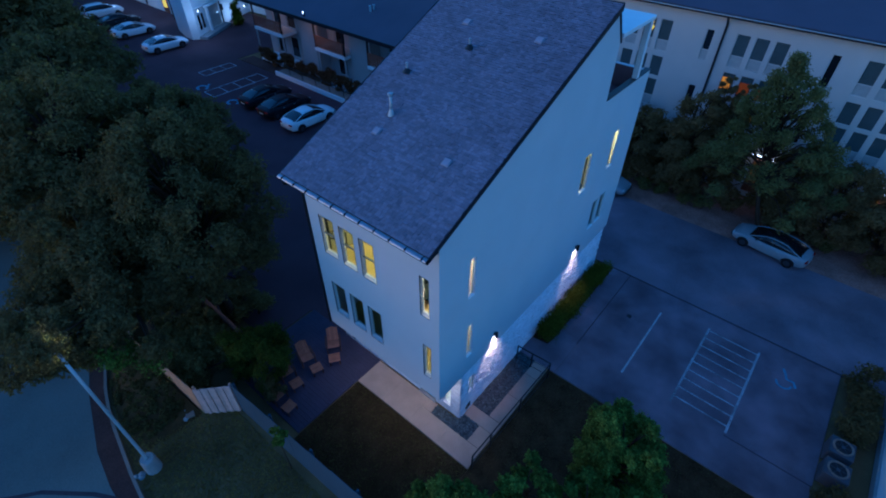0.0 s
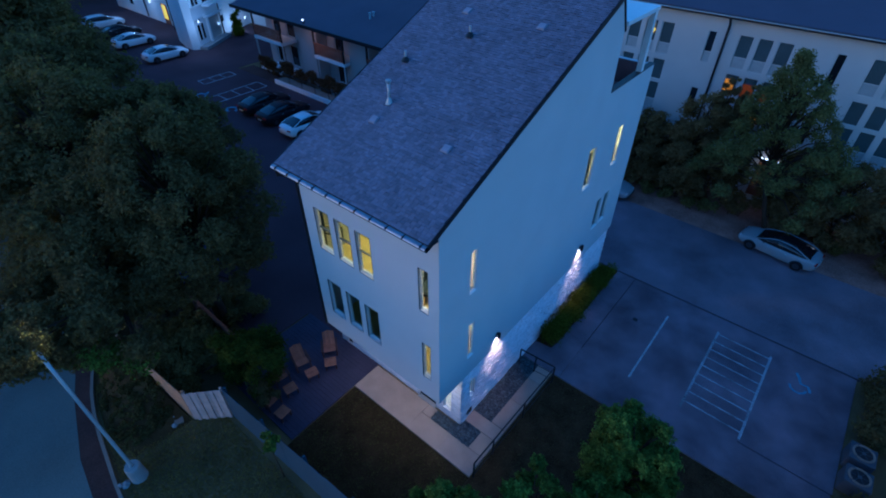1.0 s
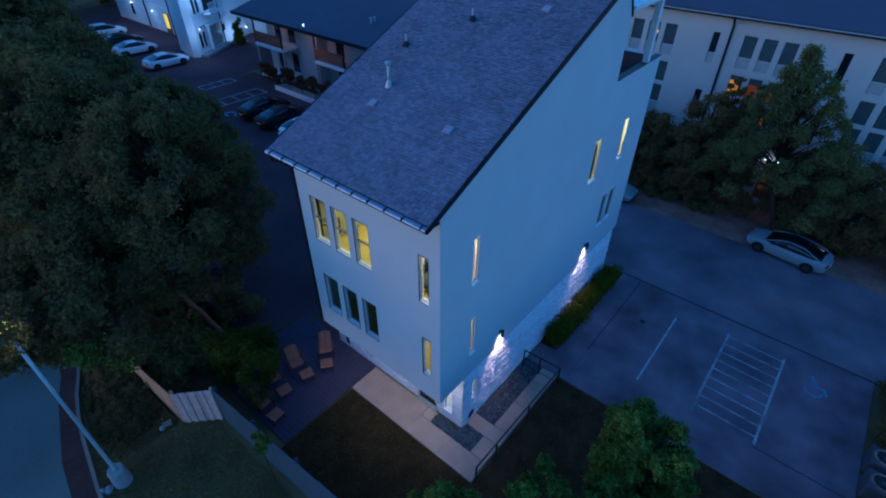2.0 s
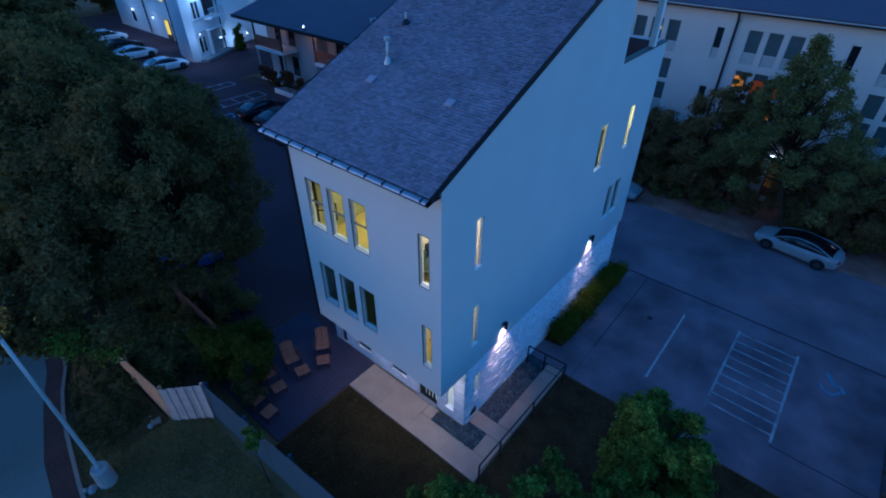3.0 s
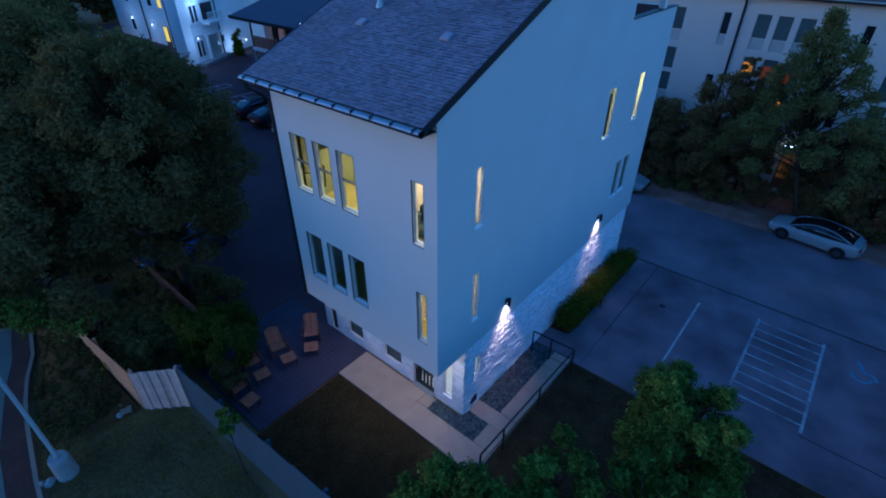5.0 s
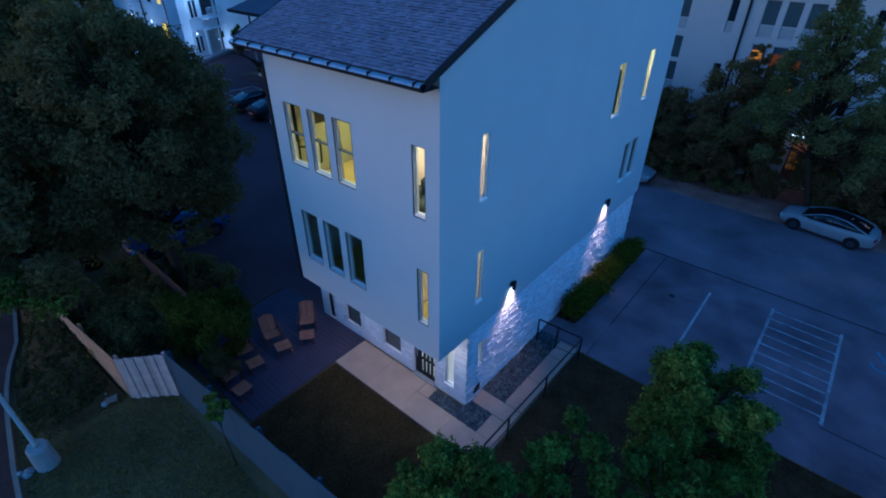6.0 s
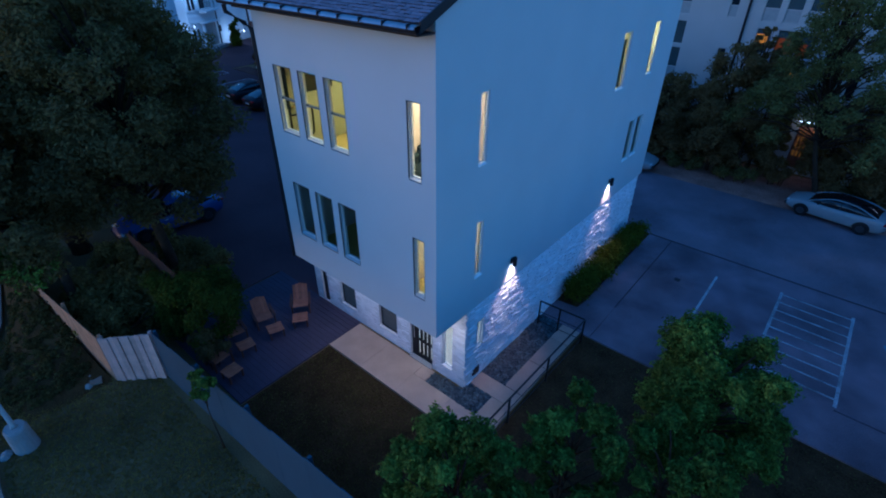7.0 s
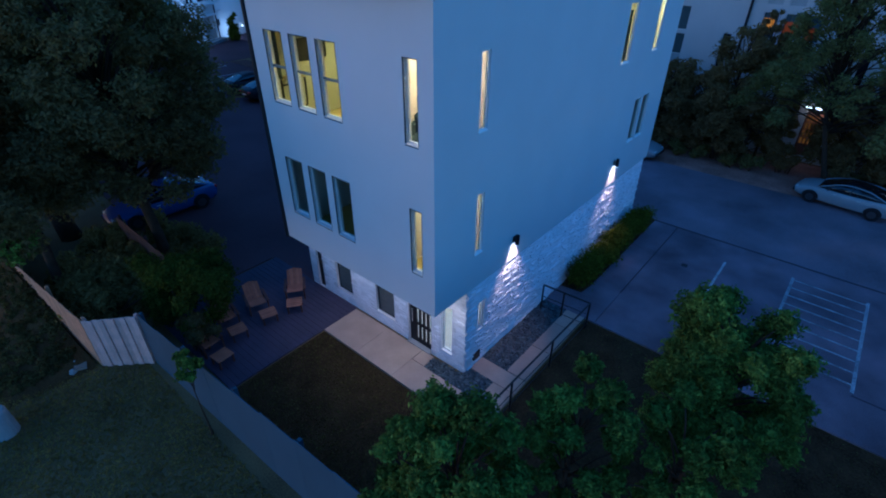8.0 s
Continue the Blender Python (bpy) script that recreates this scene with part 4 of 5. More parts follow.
def car_kind(paint, name, suv=False, roof_mat=None):
    """Length along y (front towards +y), built round the ground point below its middle."""
    L = 4.75
    up = 0.26 if suv else 0.0
    t = thing(name, "parked car", "car")
    belt = [(-2.37, 0.74), (-2.28, 0.9), (-2.0, 1.02), (-1.5, 1.04), (-0.8, 0.99), (0.2, 0.95), (0.9, 0.95), (1.4, 0.89), (1.9, 0.79), (2.2, 0.68), (2.37, 0.52)]
    width = [(-2.37, 0.62), (-2.28, 0.76), (-2.0, 0.85), (-1.4, 0.91), (-0.5, 0.92), (0.6, 0.92), (1.4, 0.91), (1.9, 0.85), (2.2, 0.74), (2.37, 0.56)]
    sill = [(-2.37, 0.44), (-2.2, 0.3), (-1.8, 0.22), (0.0, 0.18), (1.8, 0.2), (2.2, 0.26), (2.37, 0.36)]
    rings = []
    for k in range(33):
        y = -2.37 + 4.74 * k / 32
        w, lo, hi = eased(y, width), eased(y, sill) + up * 0.4, eased(y, belt) + up * 0.7
        m = lo + (hi - lo) * 0.55
        half = [(0.0, lo), (w * 0.78, lo), (w * 0.95, lo + 0.07), (w * 0.995, lo + 0.2), (w, m), (w * 0.985, hi - 0.13), (w * 0.93, hi - 0.045), (w * 0.82, hi - 0.005), (w * 0.45, hi + 0.025), (0.0, hi + 0.035)]
        rings.append([(x, y, z) for x, z in half] + [(-x, y, z) for x, z in half[-2:0:-1]])
    part("body", loft(rings), paint, t, smooth=True)
    # cabin: curved glass with a painted or glass roof and rails over the doors
    if suv:
        crown = [(-2.22, 1.2), (-2.1, 1.5), (-1.7, 1.68), (-0.8, 1.73), (0.0, 1.7), (0.45, 1.58), (0.9, 1.33), (1.25, 1.13)]
        y0, y1, ra, rb = -2.22, 1.25, -1.95, 0.2
    else:
        crown = [(-1.98, 1.01), (-1.5, 1.2), (-1.0, 1.36), (-0.4, 1.43), (0.1, 1.41), (0.5, 1.3), (0.95, 1.1), (1.3, 0.92)]
        y0, y1, ra, rb = -1.98, 1.3, -1.0, 0.22

    def cabin(y):
        b = eased(y, belt) + up * 0.7 - 0.02
        top = max(eased(y, crown), b + 0.012)
        f = min(1.0, min(y - y0, y1 - y) / 0.5)
        wb = 0.82 * (0.82 + 0.18 * max(f, 0) ** 0.5)
        wt = wb - 0.26 * min(1.0, (top - b) / 0.42)
        return b, top, wb, wt

    rings, roof_rings, edge = [], [], []
    for k in range(27):
        y = y0 + (y1 - y0) * k / 26
        b, top, wb, wt = cabin(y)
        h = top - b
        half = [(wb, b - 0.03), (wb - (wb - wt) * 0.42, b + h * 0.5), (wt + 0.02, b + h * 0.88), (wt * 0.8, b + h * 0.99), (wt * 0.4, top + 0.012), (0.0, top + 0.018)]
        rings.append([(0.0, y, b - 0.03)] + [(x, y, z) for x, z in half] + [(-x, y, z) for x, z in half[-2::-1]])
        edge.append((wt + 0.035, y, b + h * 0.87))
        if ra <= y <= rb:
            over = [(wt + 0.03, b + h * 0.89), (wt * 0.8, b + h * 0.99 + 0.012), (wt * 0.4, top + 0.024), (0.0, top + 0.03)]
            line = [(x, y, z) for x, z in over] + [(-x, y, z) for x, z in over[-2::-1]]
            roof_rings.append(line + [(x * 0.97, yy, z - 0.025) for x, yy, z in line[::-1]])
    part("glazing", loft(rings), CAR_GLASS, t, "dark tinted windows", smooth=True)
    part("roof_panel", loft(roof_rings), roof_mat or paint, t, smooth=True)
    for s in (-1, 1):
        part("roof_rail", bar([(x * s, y, z) for x, y, z in edge], 0.03, 6), paint, t, smooth=True)
        for y in (-0.95, -0.12) if suv else (-0.2,):
            b, top, wb, wt = cabin(y)
            part("pillar", bar([((wb + 0.005) * s, y, b), ((wt + 0.03) * s, y - 0.05, b + (top - b) * 0.88)], 0.028, 6), BLACK, t)
        part("mirror", soft_box(*sorted((0.88 * s, 1.04 * s)), 0.68, 0.8, 0.95 + up * 0.7, 1.07 + up * 0.7, 0.04), BLACK, t)
        part("headlight", soft_box(*sorted((0.4 * s, 0.7 * s)), 2.08, 2.26, 0.56 + up * 0.7, 0.68 + up * 0.7, 0.04), HEAD, t)
        part("tail_light", soft_box(*sorted((0.42 * s, 0.78 * s)), -2.345, -2.2, 0.76 + up * 0.7, 0.88 + up * 0.7, 0.035), TAIL, t)
        for y in (-0.75, 0.32):
            part("door_handle", soft_box(*sorted((0.9 * s, 0.935 * s)), y, y + 0.16, 0.8 + up * 0.6, 0.825 + up * 0.6, 0.008), STEEL, t)
        for y in (-1.42, 1.42):
            w = part("wheel", tube(bmesh.new(), [(0.7 * s, y, 0.33), (0.72 * s, y, 0.33), (0.91 * s, y, 0.33), (0.935 * s, y, 0.33)], [0.28, 0.335, 0.335, 0.28], 22), RUBBER, t)
            part("rim", tube(bmesh.new(), [(0.9 * s, y, 0.33), (0.942 * s, y, 0.33)], [0.21, 0.19], 14), RIM, w)
            part("wheel_arch", prism([(y + r * math.cos(q * math.pi / 10), 0.33 + r * math.sin(q * math.pi / 10)) for r, seq in ((0.4, range(11)), (0.3, range(10, -1, -1))) for q in seq], *sorted((0.86 * s, 0.928 * s)), "x"), BLACK, t)
    part("bumper", soft_box(-0.6, 0.6, 2.24, 2.36, 0.3 + up * 0.4, 0.42 + up * 0.4, 0.04), BLACK, t)
    part("bumper", soft_box(-0.62, 0.62, -2.36, -2.24, 0.36 + up * 0.4, 0.5 + up * 0.4, 0.04), BLACK, t)
    part("number_plate", soft_box(-0.25, 0.25, -2.385, -2.365, 0.58 + up * 0.4, 0.7 + up * 0.4, 0.003), WHITE, t)
    return t


def paint(name, col):
    return mat(name, col, 0.25, 0.05, 1, 0, 20, spec=0.6)


P_SILVER, P_WHITE, P_DARK, P_BLUE = paint("silver_car_paint", (0.34, 0.34, 0.35)), paint("white_car_paint", (0.84, 0.84, 0.84)), mat("black_car_paint", (0.008, 0.008, 0.012), 0.5, 0.05, 1, 0, 20, spec=0.25), paint("dark_blue_car_paint", (0.06, 0.08, 0.25))


def place_car(proto, x, y, turn, label, first=False):
    m = pose(x, y, 0, 0, 0, turn)
    ob = proto
    if first:
        ob.matrix_basis = m
    else:
        ob = copy_thing(proto, m)
    return tagged(ob, label, "car", "parked cars")


silver = car_kind(P_SILVER, "car", roof_mat=CAR_GLASS)
place_car(silver, 7.3, 21.75, 81, "silver saloon car with a dark roof parked along the kerb", True).scale = (0.9, 0.885, 0.88)
white = car_kind(P_WHITE, "car")
place_car(white, -26.4, 14.5, 0, "white saloon car parked in the dark car park", True)
place_car(white, -52.4, 15.5, 0, "white saloon car parked before the white building")
place_car(white, -59.8, 15.4, 0, "white saloon car parked in the row by the white building")
white_suv = car_kind(P_WHITE, "car", suv=True)
place_car(white_suv, -69.6, 16.1, 0, "white tall estate car parked in the row by the white building", True)
dark = car_kind(P_DARK, "car")
place_car(dark, -29.8, 14.6, 0, "black saloon car parked beside a white one", True)
place_car(dark, -64.4, 15.8, 0, "black saloon car parked between white cars")
place_car(silver, -3.65, 21.75, -90, "grey car parked along the street behind the house")
place_car(dark, -32.7, 14.7, 0, "black saloon car parked beside another in the dark car park")
blue = car_kind(P_BLUE, "car")
place_car(blue, -16.8, 0.2, 177, "dark blue car parked under the big trees", True)


# ---- patio chairs ----
def lounge_chair():
    t = thing("patio_chair", "low stained wooden slatted patio chair with reclined back", "chair", group="patio chairs")
    for k in range(6):
        z = 0.24 + 0.02 * (5 - k)
        part("seat_slat", soft_box(-0.27, 0.27, -0.3 + k * 0.1, -0.208 + k * 0.1, z, z + 0.022, 0.004), CHAIR_WOOD, t)
    for k in range(5):
        x = -0.265 + k * 0.107
        bm = soft_box(x, x + 0.1, -0.012, 0.012, 0, 0.66 - 0.03 * abs(k - 2), 0.005)
        bm.transform(pose(0, 0.25, 0.25, -50))
        part("back_slat", bm, CHAIR_WOOD, t)
    for s in (-1, 1):
        part("armrest", soft_box(*sorted((0.28 * s, 0.37 * s)), -0.34, 0.42, 0.43, 0.455, 0.008), ARM_WOOD, t)
        part("front_leg", soft_box(*sorted((0.29 * s, 0.33 * s)), -0.34, -0.25, 0.0, 0.43, 0.005), ARM_WOOD, t)
        part("rear_leg", soft_box(*sorted((0.29 * s, 0.33 * s)), 0.26, 0.35, 0.0, 0.43, 0.005), ARM_WOOD, t)
    return t


def footstool():
    t = thing("footstool", "stained wooden slatted footstool before a patio chair", "footstool", group="footstools")
    for k in range(5):
        part("slat", soft_box(-0.26, 0.26, -0.25 + k * 0.1, -0.165 + k * 0.1, 0.31, 0.335, 0.004), CHAIR_WOOD, t)
    for dx in (-0.22, 0.22):
        for dy in (-0.2, 0.2):
            part("leg", soft_box(dx - 0.025, dx + 0.025, dy - 0.025, dy + 0.025, 0, 0.31, 0.004), ARM_WOOD, t)
    return t


CH = [(-6.93, 0.42, 54), (-7.3, -0.9, 73), (-7.38, -2.0, 80), (-6.68, -3.0, 95)]
ST = [(-6.25, -0.1, 54), (-6.45, -1.0, 73), (-6.5, -2.1, 80), (-5.8, -3.02, 95)]
chair0, stool0 = lounge_chair(), footstool()
for k, (x, y, a) in enumerate(CH):
    m = pose(x, y, 0.012, 0, 0, a)
    if k:
        copy_thing(chair0, m)
    else:
        chair0.matrix_basis = m
for k, (x, y, a) in enumerate(ST):
    m = pose(x, y, 0.012, 0, 0, a)
    if k:
        copy_thing(stool0, m)
    else:
        stool0.matrix_basis = m


# ---- fences ----
def board_fence(a, b, h0, h1, width, label, material, seed, gap=0.006, thick=0.022, stagger=0.0):
    """Upright boards from a to b, with posts and rails behind them."""
    rnd = random.Random(seed)
    A, B = Vector(a), Vector(b)
    d = B - A
    n = int(d.length / width)
    turn = math.degrees(math.atan2(d.y, d.x))
    t = thing("fence", label, "fence", (A.x, A.y, 0), turn)
    for k in range(n):
        h = h0 + (h1 - h0) * (k + 0.5) / n + rnd.uniform(-0.015, 0.015)
        part("board", soft_box(k * width + gap / 2, (k + 1) * width - gap / 2, rnd.uniform(-0.004, 0.004) - stagger * (k % 2), thick, -0.05, h, 0.004), material, t)
    for k in range(int(d.length / 2.4) + 2):
        x = min(k * 2.4, d.length - 0.1)
        h = h0 + (h1 - h0) * x / d.length
        part("post", soft_box(x, x + 0.09, thick + 0.042, thick + 0.13, -0.05, h + 0.03, 0.008), material, t)
    for f in (0.18, 0.88):
        bm = bmesh.new()
        box(bm, 0.02, d.length - 0.02, thick + 0.002, thick + 0.04, 0, 0.08)
        for v in bm.verts:
            v.co.z += (h0 + (h1 - h0) * v.co.x / d.length) * f
        part("rail", bm, material, t)
    return t


board_fence((-13.4, -5.86), (-8.5, -5.46), 1.85, 1.75, 0.14, "cedar board fence, weathered orange brown", FENCE_CEDAR, 1)
board_fence((-8.5, -5.46), (-7.42, -4.36), 1.72, 1.8, 0.152, "short return of cedar boards at the fence corner", FENCE_WOOD, 2, gap=0.014, stagger=0.03)
board_fence((-7.42, -4.34), (3.0, -3.92), 1.85, 2.4, 1.2, "smooth grey panelled yard fence", FENCE_GREY, 3, gap=0.002)
board_fence((-14.2, -2.36), (-9.3, -2.44), 1.78, 1.82, 0.14, "dark reddish board fence under the big trees", FENCE_RED, 4)
for x, y, k in ((-8.02, -8.62, 0), (-7.86, -8.5, 1), (-7.95, -8.44, 2), (-9.2, -5.95, 3), (-8.85, -6.12, 4)):
    m = tube(bmesh.new(), [(x, y, -0.06), (x, y, 0.0), (x + 0.02, y, 0.07), (x + 0.03, y + 0.02, 0.11)], [0.08, 0.11 + 0.02 * (k % 3), 0.09, 0.03], 6 + k % 2)
    solid("stone", m, CONCRETE, "small pale broken stone lying on the grass", "stone")
solid("rubble", prism([(-9.15, -6.0), (-8.8, -6.1), (-8.7, -5.8), (-9.0, -5.7)], -0.1, 0.07), KERB, "broken pale stone beside the fence corner", "stone")

bank = bmesh.new()
rows = []
for k in range(11):
    x = -20 + k * 1.15
    top = 1.62 * min(1.0, max(0.0, (-8.6 - x) / 4.6)) ** 1.1
    fence_y = -5.55 + (x + 8.5) * 0.08
    edge = np.interp(x, [-24, -14.3, -13.0, -11.9, -10.7, -8.3], [-4.9, -6.98, -7.52, -7.86, -8.13, -8.55])
    rows.append([bank.verts.new((x, fence_y + (edge - fence_y) * j / 5, -0.06 + top * (1 - j / 5) ** 1.4)) for j in range(6)])
for a, b in zip(rows, rows[1:]):
    for j in range(5):
        bank.faces.new((a[j], a[j + 1], b[j + 1], b[j]))
solid("bank", bank, BANK_SOIL, "low grassy bank rising against the cedar fence", "bank", "structure", smooth=True)

rng = np.random.default_rng(61)
spots = np.stack([rng.uniform(-15.5, -9.2, 420), rng.uniform(-8.2, -5.75, 420)], 1)
spots = spots[spots[:, 1] > np.interp(spots[:, 0], [-15.5, -14.3, -13.0, -11.9, -10.7, -8.3], [-6.4, -6.8, -7.4, -7.7, -8.0, -8.4])]
weeds = []
for x, y in spots:
    foot = -5.55 + (x + 8.5) * 0.08
    low = np.interp(x, [-15.5, -14.3, -13.0, -11.9, -10.7, -8.3], [-6.6, -6.98, -7.52, -7.86, -8.13, -8.55])
    rise = 1.62 * min(1.0, max(0.0, (-8.6 - x) / 4.6)) ** 1.1 * max(0.0, (y - low) / (foot - low)) ** 1.4
    weeds.append(((x, y, rise - 0.02), rng.uniform(0.1, 0.24)))
cover = leaves("weed_cover", weeds, 15000, 0.05, LEAF_WEED, None, 62, 0.9)
tagged(cover, "dull brown-green weeds scattered over the shaded bank", "weeds", "", "stuff")

# ---- street light pole ----
pole = thing("street_lamp", "tall galvanised street lamp pole on a round concrete base", "street lamp", (-7.85, -8.0, 0))
part("base", tube(bmesh.new(), [(0, 0, -0.1), (0, 0, 0.0), (0, 0, 0.72), (0.01, 0, 0.8)], [0.3, 0.3, 0.27, 0.23], 18), CONCRETE, pole)
part("pole", tube(bmesh.new(), [(0.0, 0, 0.8), (0.0, 0, 0.86), (-0.14, -0.03, 4.2), (-0.25, -0.05, 7.1)], [0.09, 0.06, 0.056, 0.05], 14), STEEL, pole, smooth=True)
part("arm", bar([(-0.25, -0.05, 7.05), (-0.28, -0.1, 7.24), (-0.42, -0.18, 7.33), (-0.6, -0.27, 7.35)], 0.04), STEEL, pole)
part("lamp_head", soft_box(-1.05, -0.57, -0.38, -0.18, 7.3, 7.4, 0.035), STEEL, pole)
part("lens", soft_box(-1.0, -0.66, -0.35, -0.21, 7.283, 7.299, 0.003), COOL_GLOW, pole, "lit lamp lens")
street_light = bpy.data.lights.new("street_light", "POINT")
street_light.energy, street_light.color, street_light.shadow_soft_size = 95, (1.0, 0.85, 0.55), 0.1
new("street_light", street_light).location = (-8.68, -8.28, 7.25)

# ---- long white building across the street ----
BY = 26.9
long_block = thing("apartment_block", "long white rendered block with grouped windows and a dark roof", "building")
holes, specs = [], []
for b, x0 in enumerate((-12.6, -6.15, 0.53, 7.1, 13.7)):
    for k in range(3):
        xa = x0 + k * 1.05
        for z0, z1, low in ((7.85, 9.76, 8.5), (6.2, 7.5, 0), (4.2, 6.0, 4.85), (0.6, 2.4, 0)):
            holes.append((xa, xa + 0.76, z0, z1))
            specs.append((low, None))
    for z0, z1 in ((7.9, 9.7), (4.4, 6.25)):
        holes.append((x0 + 4.95, x0 + 5.4, z0, z1))
        specs.append((8.5 if b == 1 and z0 > 7 else 0, DARK_PANE))
DOORS = (4.18, 10.5)
holes += [(x, x + 1.0, 0.3, 3.0) for x in DOORS]
part("wall", wall_panel(-16, 24, -0.1, 10.6, holes, 0.25, "y", BY), BLOCK_WALL, long_block)
for h, (low, lit) in zip(holes, specs):
    window(long_block, *h, "y", BY, 1, rail=bool(low), pane_mat=lit or GREY_PANE, frame_mat=BLOCK_WALL, depth=0.06, bar_w=0.03, lower=low or None)
for x in DOORS:
    ld = part("door", soft_box(x + 0.02, x + 0.98, BY + 0.08, BY + 0.14, 0.3, 2.7, 0.006), RAIL_WOOD, long_block, "brown glazed door lit from inside")
    for k in range(5):
        part("slat", soft_box(x + 0.06 + k * 0.18, x + 0.13 + k * 0.18, BY + 0.05, BY + 0.07, 0.35, 2.65, 0.004), RAIL_WOOD, ld)
    for k in range(4):
        for j in range(4):
            part("pane", soft_box(x + 0.1 + k * 0.21, x + 0.25 + k * 0.21, BY + 0.071, BY + 0.079, 0.98 + j * 0.42, 1.31 + j * 0.42, 0.002), DOOR_GLOW, ld)
    part("entrance_lamp", soft_box(x - 0.15, x + 1.2, BY - 0.08, BY - 0.02, 2.98, 3.015, 0.008), SMALL_GLOW, long_block, "bright strip lamp over the entrance")
    entrance = bpy.data.lights.new("entrance_light", "POINT")
    entrance.energy, entrance.color, entrance.shadow_soft_size = 6, (1.0, 0.66, 0.4), 0.15
    new("entrance_light", entrance).location = (x + 0.65, BY - 0.35, 2.85)
for x0, x1, z0, z1, m in ((0.58, 1.12, 6.5, 7.2, AMBER_ROOM), (1.64, 2.26, 6.35, 7.1, RED_ROOM), (2.7, 3.1, 6.3, 6.9, RED_ROOM), (0.6, 1.0, 4.95, 5.4, RED_ROOM), (2.7, 3.1, 4.9, 5.4, AMBER_ROOM)):
    part("lit_blind", soft_box(x0, x1, BY + 0.045, BY + 0.07, z0, z1, 0.004), m, long_block, "amber blind lit from inside")
part("roof", prism([(BY - 0.45, 10.6), (BY + 14, 13.4), (BY + 14, 13.7), (BY - 0.45, 10.85)], -16.5, 24.5, "x"), APT_ROOF, long_block, "dark shallow roof")
# bent yellow glowing tube just in front of the pane
part("glow_squiggle", bar([(-4.55, BY + 0.02, 9.5), (-4.6, BY + 0.02, 9.3), (-4.45, BY + 0.02, 9.2), (-4.55, BY + 0.02, 9.0)], 0.06), YELLOW_ROOM, long_block, "small glowing yellow squiggle in front of the glass")
part("gutter", soft_box(-16.5, 24.5, BY - 0.6, BY - 0.46, 10.66, 10.82, 0.02), DARK_METAL, long_block)
part("drip_edge", soft_box(-16.5, 24.5, BY - 0.63, BY - 0.605, 10.74, 10.8, 0.004), STEEL, long_block, "pale metal drip edge")
for x in (-13.0, -0.2, 13.1):
    part("downpipe", bar([(x, BY - 0.5, 10.7), (x, BY - 0.07, 10.2), (x, BY - 0.07, 0.1)], 0.07), DARK_METAL, long_block)
part("side_wall", soft_box(-16, -15.75, BY + 0.26, BY + 14, -0.1, 10.6), WHITE_WALL, long_block)
part("side_wall", soft_box(23.75, 24, BY + 0.26, BY + 14, -0.1, 10.6), WHITE_WALL, long_block)
part("side_wall", soft_box(-16, 24, BY + 13.8, BY + 14, -0.1, 10.6), WHITE_WALL, long_block)
# Upright black sheet stands in for the unlit rooms behind the windows.
part("dark_backing_sheet", soft_box(-15.7, 23.7, BY + 0.6, BY + 0.7, -0.1, 10.5), BLACK, long_block)

# ---- balconied block beyond the car park ----
apt = thing("apartment_block", "pale two-storey block with brown boarded balconies and a wide dark roof", "building")
AY = 22.4
a_holes = []
for x in (-41.2, -38.9, -31.6, -29.6, -24.6, -22.6, -17.5):
    a_holes += [(x, x + 1.3, 0.5, 2.5), (x, x + 1.3, 3.4, 5.4)]
part("wall", wall_panel(-42.4, -10, 0.0, 6.3, a_holes, 0.25, "y", AY), APT_WALL, apt)
part("wall", soft_box(-42.4, -42.15, AY + 0.26, 36, 0, 6.3), APT_WALL, apt)
part("wall", soft_box(-10.25, -10, AY + 0.26, 36, 0, 6.3), APT_WALL, apt)
# The rooms' darkness is put in as one black sheet.
part("dark_room_backing", soft_box(-42.1, -10.3, AY + 0.6, AY + 0.7, 0, 6.2), BLACK, apt)
for h in a_holes:
    window(apt, *h, "y", AY, 1, rail=False, pane_mat=DARK_PANE, depth=0.08)
part("roof", prism([(19.4, 6.25), (28, 8.6), (36, 6.4), (36, 6.2), (28, 8.35), (19.4, 6.05)], -43.2, -9, "x"), APT_ROOF, apt, "wide dark hipped roof")
for dz in (0.0, 0.42):
    part("vent_pipe", tube(bmesh.new(), [(-26.4, 22.4 + dz, 6.9), (-26.4, 22.4 + dz, 7.5), (-26.4, 22.4 + dz, 7.55)], [0.09, 0.09, 0.13], 10), STEEL, apt, "pale metal vent pipe")
part("eave_board", soft_box(-43.25, -8.95, 19.3, 19.4, 6.0, 6.3, 0.01), DARK_METAL, apt)
for x0, x1 in ((-42.0, -37.4), (-32.4, -28.3), (-25.4, -21.2), (-18, -14)):
    for z in (0.3, 3.35):
        b = part("balcony", soft_box(x0, x1, 20.55, AY - 0.01, z - 0.3, z, 0.02), WHITE_WALL, apt, "balcony slab with a pale edge")
        for k in range(int((x1 - x0) / 0.28) if z > 1 else 0):
            part("rail_board", soft_box(x0 + 0.05 + k * 0.28, x0 + 0.27 + k * 0.28, 20.6, 20.63, z + 0.08, z + 1.05, 0.004), RAIL_WOOD, b)
        if z > 1:
            part("hand_rail", soft_box(x0, x1, 20.57, 20.66, z + 1.05, z + 1.11, 0.006), RAIL_WOOD, b)
        for x in (x0 + 0.1, x1 - 0.1):
            part("post", soft_box(x - 0.07, x + 0.07, 20.6, 20.74, z, z + 2.7, 0.01), DARK_METAL if z > 1 else APT_WALL, b)
